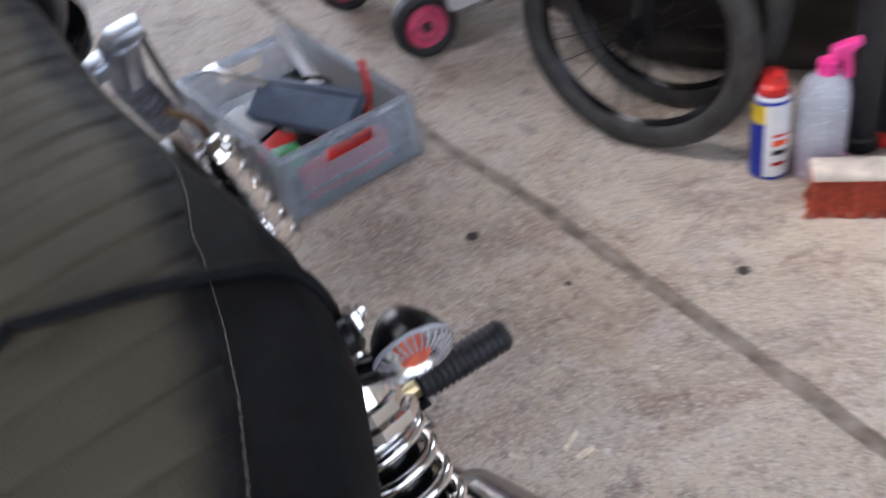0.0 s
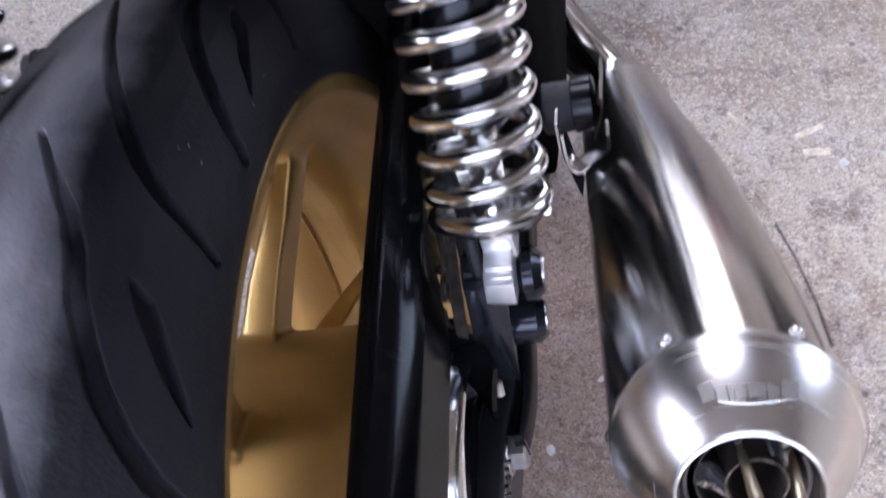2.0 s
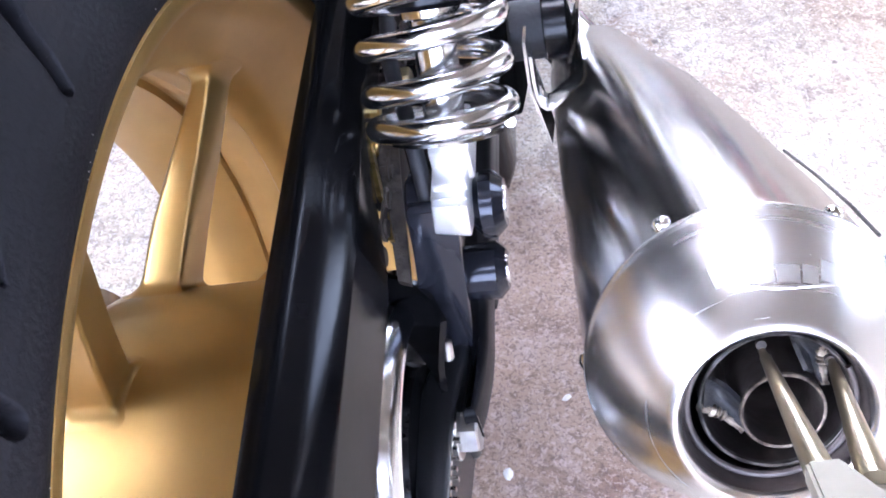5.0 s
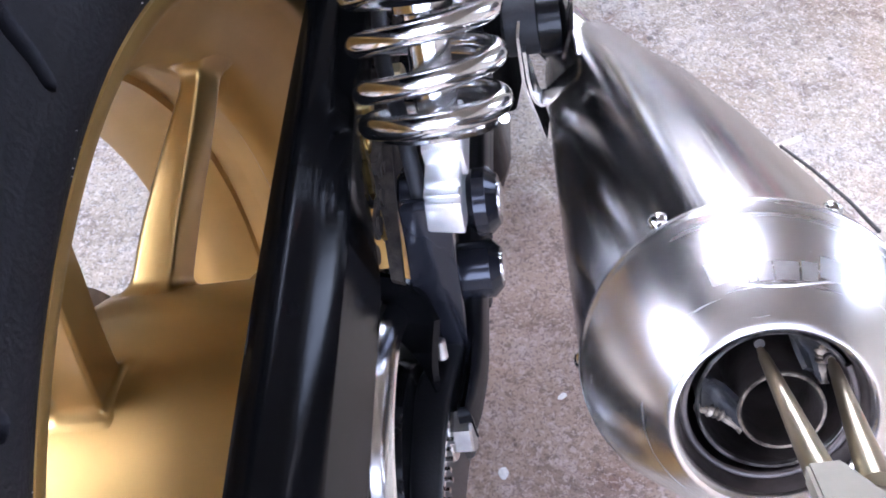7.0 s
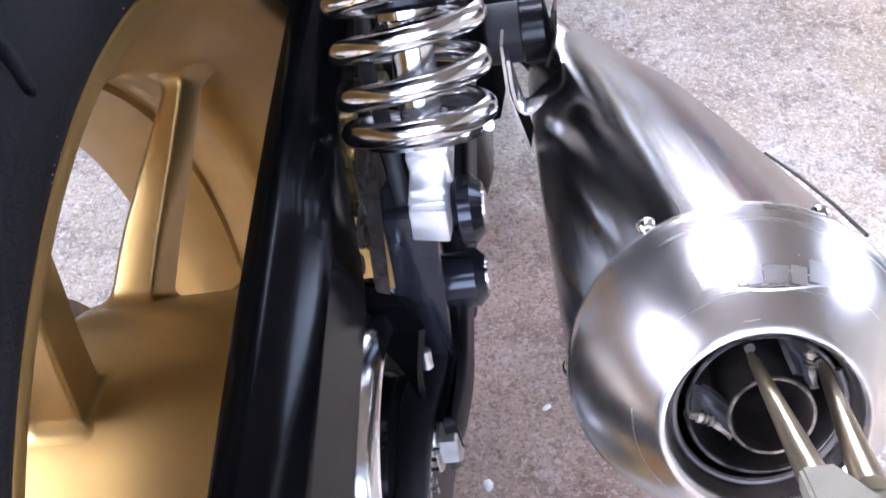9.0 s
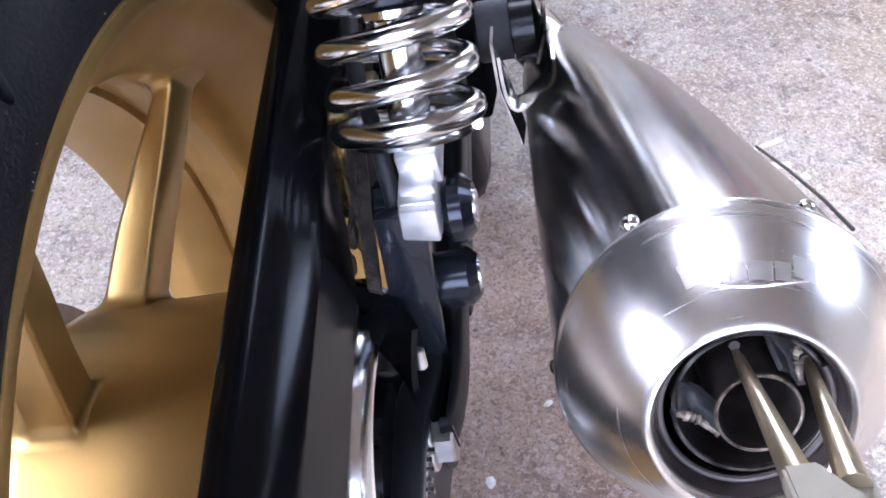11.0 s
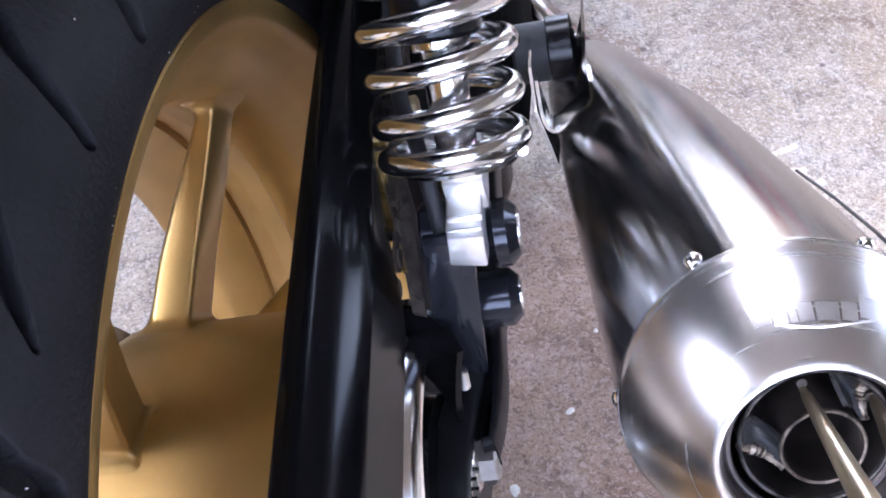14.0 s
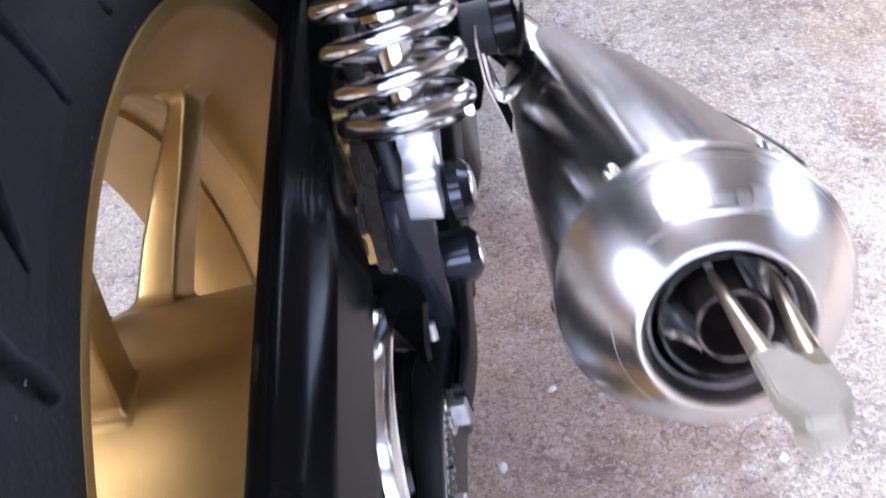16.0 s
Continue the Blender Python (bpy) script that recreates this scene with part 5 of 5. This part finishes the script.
for sx in (-1, 1):
    for sy in (-1, 1):
        part("corner_post", box((sx * CW - .007, sy * CL - .007, .0), (sx * CW + .007, sy * CL + .007, CH - .013), .003), CRATE, crate)


def inside(name, dx, dy, z, label, cat, rz=0):
    m = crate.matrix_world @ Vector((dx, dy, z))
    return thing(name, tuple(m), label, cat, rz)


def small(name, bm, material, dx, dy, z, label, cat, rz=0, rx=0, ry=0):
    m = crate.matrix_world @ pose(dx, dy, z, rx, ry, rz)
    ob = part(name, bm, material, None, "")
    ob.matrix_world = m
    return tagged(ob, label, cat)


small("tool_case", box((-.118, -.045, -.012), (.118, .050, .014), .006), BLUEGREY, -.008, -.085, .128, "blue-grey fabric tool case lying in the crate", "tool case", rz=-67, rx=30)
case = bpy.data.objects["tool_case"]
part("flap", box((-.116, -.044, .0145), (.116, .028, .0175), .0014), BLUEGREY, case)
part("zip", box((-.115, .032, .0142), (.115, .0355, .0158), .0006), BLACK_SATIN, case)
part("carry_loop", tube(curve_pts([(-.03, .050, .0), (-.025, .062, .002), (.025, .062, .002), (.03, .050, .0)], 8), .004, 10), BLACK_SATIN, case)
small("wrench", plate([(-.10, -.006), (.05, -.006), (.06, -.012), (.075, -.010), (.075, .010), (.06, .012), (.05, .006), (-.10, .006)], "z", -.004, .004, .0015), CHROME, -.0625, .096, .160, "chrome socket wrench across the crate", "wrench", rz=106)
small("clamp_bar", box((-.012, -.004, -.075), (.012, .004, .075), .002), LUG, .088, .105, .132, "flat aluminium bar standing in the crate", "bar", ry=-6, rx=-38)
small("pliers_handle", tube(curve_pts([(0, 0, -.05), (.006, 0, .0), (.004, .01, .06)], 8), .007, 12), RED, .112, -.112, .122, "red-handled pliers standing in the crate", "pliers", rx=10)
small("drill_box", box((-.095, -.022, -.032), (.095, .022, .032), .006), RED, -.005, -.185, .048, "red plastic box in the crate", "box")
small("drill_box", box((-.035, -.022, -.016), (.035, .022, .016), .006), RED, -.095, -.105, .090, "red plastic holder on top of the tools", "holder", rz=25, rx=10)
small("green_box", box((-.026, -.024, -.03), (.026, .024, .03), .006), GREEN, -.098, -.150, .078, "green plastic box in the crate", "box", rz=-12)
small("cloth", box((-.04, -.05, -.02), (.04, .05, .02), .016, 3), WHITE, -.092, .04, .075, "crumpled pale rag in the crate", "rag", rz=20, rx=8)
small("socket", lathe([(0, .004), (0, .016), (.04, .014), (.04, .004)], (0, 0, 0), (0, 0, 1), 20), BLACK_SATIN, -.03, .07, .10, "black socket in the crate", "socket", rx=60)
small("tool_roll", box((-.13, -.19, -.03), (.13, .19, .03), .012), BLACK_SATIN, 0, 0, .035, "dark tool bag filling the bottom of the crate", "tool bag")

# bicycle behind, seen by its wheels
CYCLE_RUBBER = mat("dusty_bicycle_rubber", (0.040, 0.038, 0.036), 0.6, var=0.4, scale=25, bump=0.2)
def cycle_wheel(parent, c, r, tyre_r, rz, spokes, tilt=0):
    t = bmesh.new()
    ax = Vector((math.sin(radians(rz)), math.cos(radians(rz)), tilt)).normalized()
    prof = [(math.sin(a) * tyre_r, r - tyre_r + math.cos(a) * tyre_r) for a in [2 * math.pi * k / 16 for k in range(16)]]
    lathe(prof, c, ax, 96, t, closed=True)
    w = part("bicycle_wheel", t, CYCLE_RUBBER, parent, "black bicycle tyre")
    part("rim", lathe([(-.010, r - tyre_r * 2), (-.010, r - tyre_r * 1.5), (.010, r - tyre_r * 1.5), (.010, r - tyre_r * 2), (0, r - tyre_r * 2.35)], c, ax, 96, closed=True), BLACK_GLOSS, w)
    part("hub", lathe([(-.03, .001), (-.03, .02), (.03, .02), (.03, .001)], c, ax, 20), BLACK_GLOSS, w)
    d, u, v = frame_of(ax)
    for k in range(spokes):
        a = 2 * math.pi * k / spokes
        e = Vector(c) + (u * math.cos(a) + v * math.sin(a)) * (r - tyre_r * 2.2)
        s = Vector(c) + d * (.025 if k % 2 else -.025) + (u * math.cos(a + .4) + v * math.sin(a + .4)) * .018
        part("spoke", rod(s, e, .0009, 6), BLACK_GLOSS, w)
    return w


cyc = thing("bicycle", (.945, 1.03, 0), "small black bicycle standing behind the motorcycle", "bicycle")
cycle_wheel(cyc, (-.010, -.010, .228), .228, .024, 66, 24)
cycle_wheel(cyc, (.120, .060, .228), .228, .020, 66, 24)
part("frame_tube", tube([(.01, .0, .23), (.12, .10, .42), (.50, .30, .44)], .014, 14), BLACK_GLOSS, cyc)
part("fork_blade", tube([(.027, .000, .228), (.06, .07, .50)], .010, 12), BLACK_GLOSS, cyc)
part("fork_blade", tube([(-.018, -.056, .228), (.02, .00, .50)], .010, 12), BLACK_GLOSS, cyc)

# made-up dark lump that stands in for the dark background behind the bicycle
sack = bmesh.new()
bmesh.ops.create_uvsphere(sack, u_segments=40, v_segments=24, radius=1)
for v in sack.verts:
    n = 1 + .16 * noise.noise(v.co * 2.3) + .06 * noise.noise(v.co * 7)
    x, y, z = v.co
    v.co = Vector((x * .56, y * .21, max(-.001, .26 + z * .31))) * 1.0
    v.co.x *= n
    v.co.y *= n
DARK_FILL = mat("dark_background_fill", (0.016, 0.013, 0.012), 0.45, var=0.4, scale=20, bump=0.6, bump_scale=40)
sk = part("sack", sack, DARK_FILL)
sk.matrix_world = pose(1.40, 1.09, 0, 0, 0, -42)
tagged(sk, "dark lump added to fill the dark background behind the bicycle", "sack")

# pink-wheeled toy cart
cart = thing("toy_cart", (.808, 1.612, 0), "small toy cart with pink-hubbed black wheels", "toy cart")
for (x, y, rz) in ((0, 0, 8), (-.03, .36, 8)):
    ax = (math.sin(radians(rz)), math.cos(radians(rz)), 0)
    w = part("cart_wheel", lathe([(-.02, .050), (-.024, .062), (-.018, .074), (0, .078), (.018, .074), (.024, .062), (.02, .050)], (x, y, .078), ax, 48, closed=True), BLACK_RUBBER, cart)
    part("pink_hub", lathe([(-.021, .012), (-.022, .030), (-.012, .040), (-.020, .049), (.02, .049), (.02, .012)], (x, y, .078), ax, 40, closed=True), PINK_RIM, w)
    part("axle_cap", lathe([(-.028, .001), (-.028, .010), (-.018, .012)], (x, y, .078), ax, 16), SOOT, w)
part("cart_axle", tube([(0, .0, .078), (.22, -.02, .085)], .008, 10), STEEL_DULL, cart)
part("cart_bed", box((.05, -.05, .10), (.30, .42, .135), .01), WHITE, cart)
part("cart_frame", box((.02, .02, .085), (.28, .36, .10), .004), GREYBLACK, cart)

# spray can
can = thing("spray_can", (1.047, .802, 0), "blue spray can with yellow band, white label and red cap", "spray can", rz=-40)
part("body", lathe([(0, .001), (0, .030), (.003, .0325), (.150, .0325), (.158, .030), (.166, .022), (.168, .001)], (0, 0, 0), (0, 0, 1), 40), BLUE, can)
part("band", lathe([(.112, .0328), (.148, .0328)], (0, 0, 0), (0, 0, 1), 20, arc=(150, 250)), YELLOW, can)
part("label_panel", lathe([(.008, .0329), (.150, .0329)], (0, 0, 0), (0, 0, 1), 20, arc=(250, 340)), WHITE, can)
for z0, z1, m in ((.088, .094, RED), (.070, .082, AMBER), (.052, .062, SOOT), (.030, .038, LENS_RED)):
    part("label_bar", lathe([(z0, .0332), (z1, .0332)], (0, 0, 0), (0, 0, 1), 12, arc=(275, 322)), m, can)
part("cap", lathe([(.162, .0265), (.176, .0260), (.181, .020), (.197, .018), (.199, .001)], (0, 0, 0), (0, 0, 1), 32), RED, can)
part("collar", lathe([(.152, .0312), (.160, .0305), (.162, .0285)], (0, 0, 0), (0, 0, 1), 32), WHITE, can)

# trigger spray bottle
bot = thing("spray_bottle", (1.106, .744, 0), "cloudy plastic spray bottle with bright pink trigger head", "spray bottle", rz=-30)
bo = bmesh.new()
lathe([(0, .001), (0, .036), (.006, .041), (.155, .040), (.182, .034), (.196, .017), (.202, .014), (.202, .001)], (0, 0, 0), (0, 0, 1), 40, bo)
part("bottle", bo, BOTTLE, bot)
part("liquid", lathe([(.003, .001), (.003, .034), (.02, .0385), (.032, .0385), (.032, .001)], (0, 0, 0), (0, 0, 1), 32), PINK, bot)
part("neck_cap", lathe([(.196, .017), (.218, .016), (.220, .001)], (0, 0, 0), (0, 0, 1), 28), PINK, bot)
part("trigger_head", plate([(.002, .217), (.004, .240), (.036, .250), (.042, .238), (.032, .230), (.036, .186), (.026, .184), (.018, .220)], "y", -.011, .011, .003), PINK, bot)
part("nozzle", rod((.036, 0, .243), (.048, 0, .246), .009, 18, chamfer=.002), PINK, bot)

# hand brush
brush = thing("hand_brush", (1.122, .600, 0), "hand brush with red bristles and pale wooden back", "brush", rz=-40)
br = bmesh.new()
rb = random.Random(2)
for i in range(28):
    for j in range(5):
        x, y = -.125 + .0092 * i, -.02 + .01 * j
        tube([(x, y, .070), (x + rb.uniform(-.003, .003), y + rb.uniform(-.003, .003), .03), (x * 1.05 + rb.uniform(-.005, .005), y * 1.5 + rb.uniform(-.004, .004), .001)], .005, 6, br)
tagged(part("bristles", br, BRICK_RED, brush, "tufts of red bristles"), kind="stuff")
part("back", box((-.13, -.028, .068), (.13, .028, .083), .006, 3), WOOD, brush)
part("handle", tube(curve_pts([(.125, 0, .072), (.19, 0, .078), (.27, 0, .085)], 8), .012, 14), WOOD, brush)

# dark tubes standing beside the bottle
for (x, y, h, ring_mat) in ((1.212, .755, .42, GREYBLACK), (1.262, .735, .50, RED)):
    tb = thing("floor_pump", (x, y, 0), "tall dark plastic tube standing on the floor", "tube")
    part("barrel", rod((0, 0, 0), (0, 0, h), .028, 28, chamfer=.003), GREYBLACK, tb)
    part("foot_ring", rod((0, 0, 0), (0, 0, .03), .034, 28, chamfer=.004), ring_mat, tb)

# small debris on the floor
PALE = mat("pale_wood_chip", (0.82, 0.73, 0.58), 0.8, var=0.2, scale=200)
def chip(at, size, rz, label="pale splinter of wood on the floor"):
    bm = box((-size[0] / 2, -size[1] / 2, 0), (size[0] / 2, size[1] / 2, size[2]), min(size) * .3)
    for v in bm.verts:
        v.co.y += .25 * size[1] * math.sin(v.co.x / size[0] * 3.0)
        v.co.z *= 1 - .5 * abs(v.co.x) / size[0]
    ob = part("wood_chip", bm, PALE)
    ob.matrix_world = pose(at[0], at[1], 0, 0, 0, rz)
    return tagged(ob, label, "debris", "chips on the floor")


chip((.426, .5125, 0), (.034, .007, .0035), 20)
chip((.430, .484, 0), (.028, .010, .0025), -8)
chip((.350, .535, 0), (.018, .005, .0025), 110)
FLAKE = mat("white_flake", (0.70, 0.67, 0.63), 0.8, var=0.1, scale=300)
rf = random.Random(3)
def flake(x, y, r):
    bm = lathe([(0, r), (.0008, r * .8), (.0012, .0002)], (0, 0, 0), (0, 0, 1), 9)
    for v in bm.verts:
        v.co.x *= 1 + .5 * noise.noise(v.co * 400 + Vector((x * 90, y * 70, 0)))
        v.co.y *= .7 + .5 * noise.noise(v.co * 400 + Vector((y * 90, 3, x * 50)))
    ob = part("flake", bm, FLAKE)
    ob.matrix_world = pose(x, y, 0, 0, 0, rf.uniform(0, 180))
    tagged(ob, "small white flake on the concrete floor", "debris", "flakes on the floor")


for x, y, r in ((.192, .220, .0042), (.143, .150, .0055), (.455, .470, .006), (.52, .40, .004), (.36, .56, .004), (.60, .55, .005), (.31, .33, .003), (.40, .25, .003), (.22, .30, .003), (.16, .06, .004), (.50, .22, .003), (.368, .138, .005)):
    flake(x, y, r)
DARK = mat("dark_spot", (0.05, 0.042, 0.04), 0.6, var=0.4, scale=200)
for x, y, r in ((.547, .981, .012), (.835, .629, .011), (.606, .776, .006)):
    bm = lathe([(0, .0001)] + [(.0, r * .5), (0, r)], (0, 0, .0012), (0, 0, 1), 24)
    for v in bm.verts:
        v.co *= 1 + .25 * noise.noise(v.co * 180)
    ob = part("filled_hole", bm, DARK)
    ob.matrix_world = pose(x, y, 0)
    tagged(ob, "dark filled bolt hole in the concrete", "hole", kind="structure")
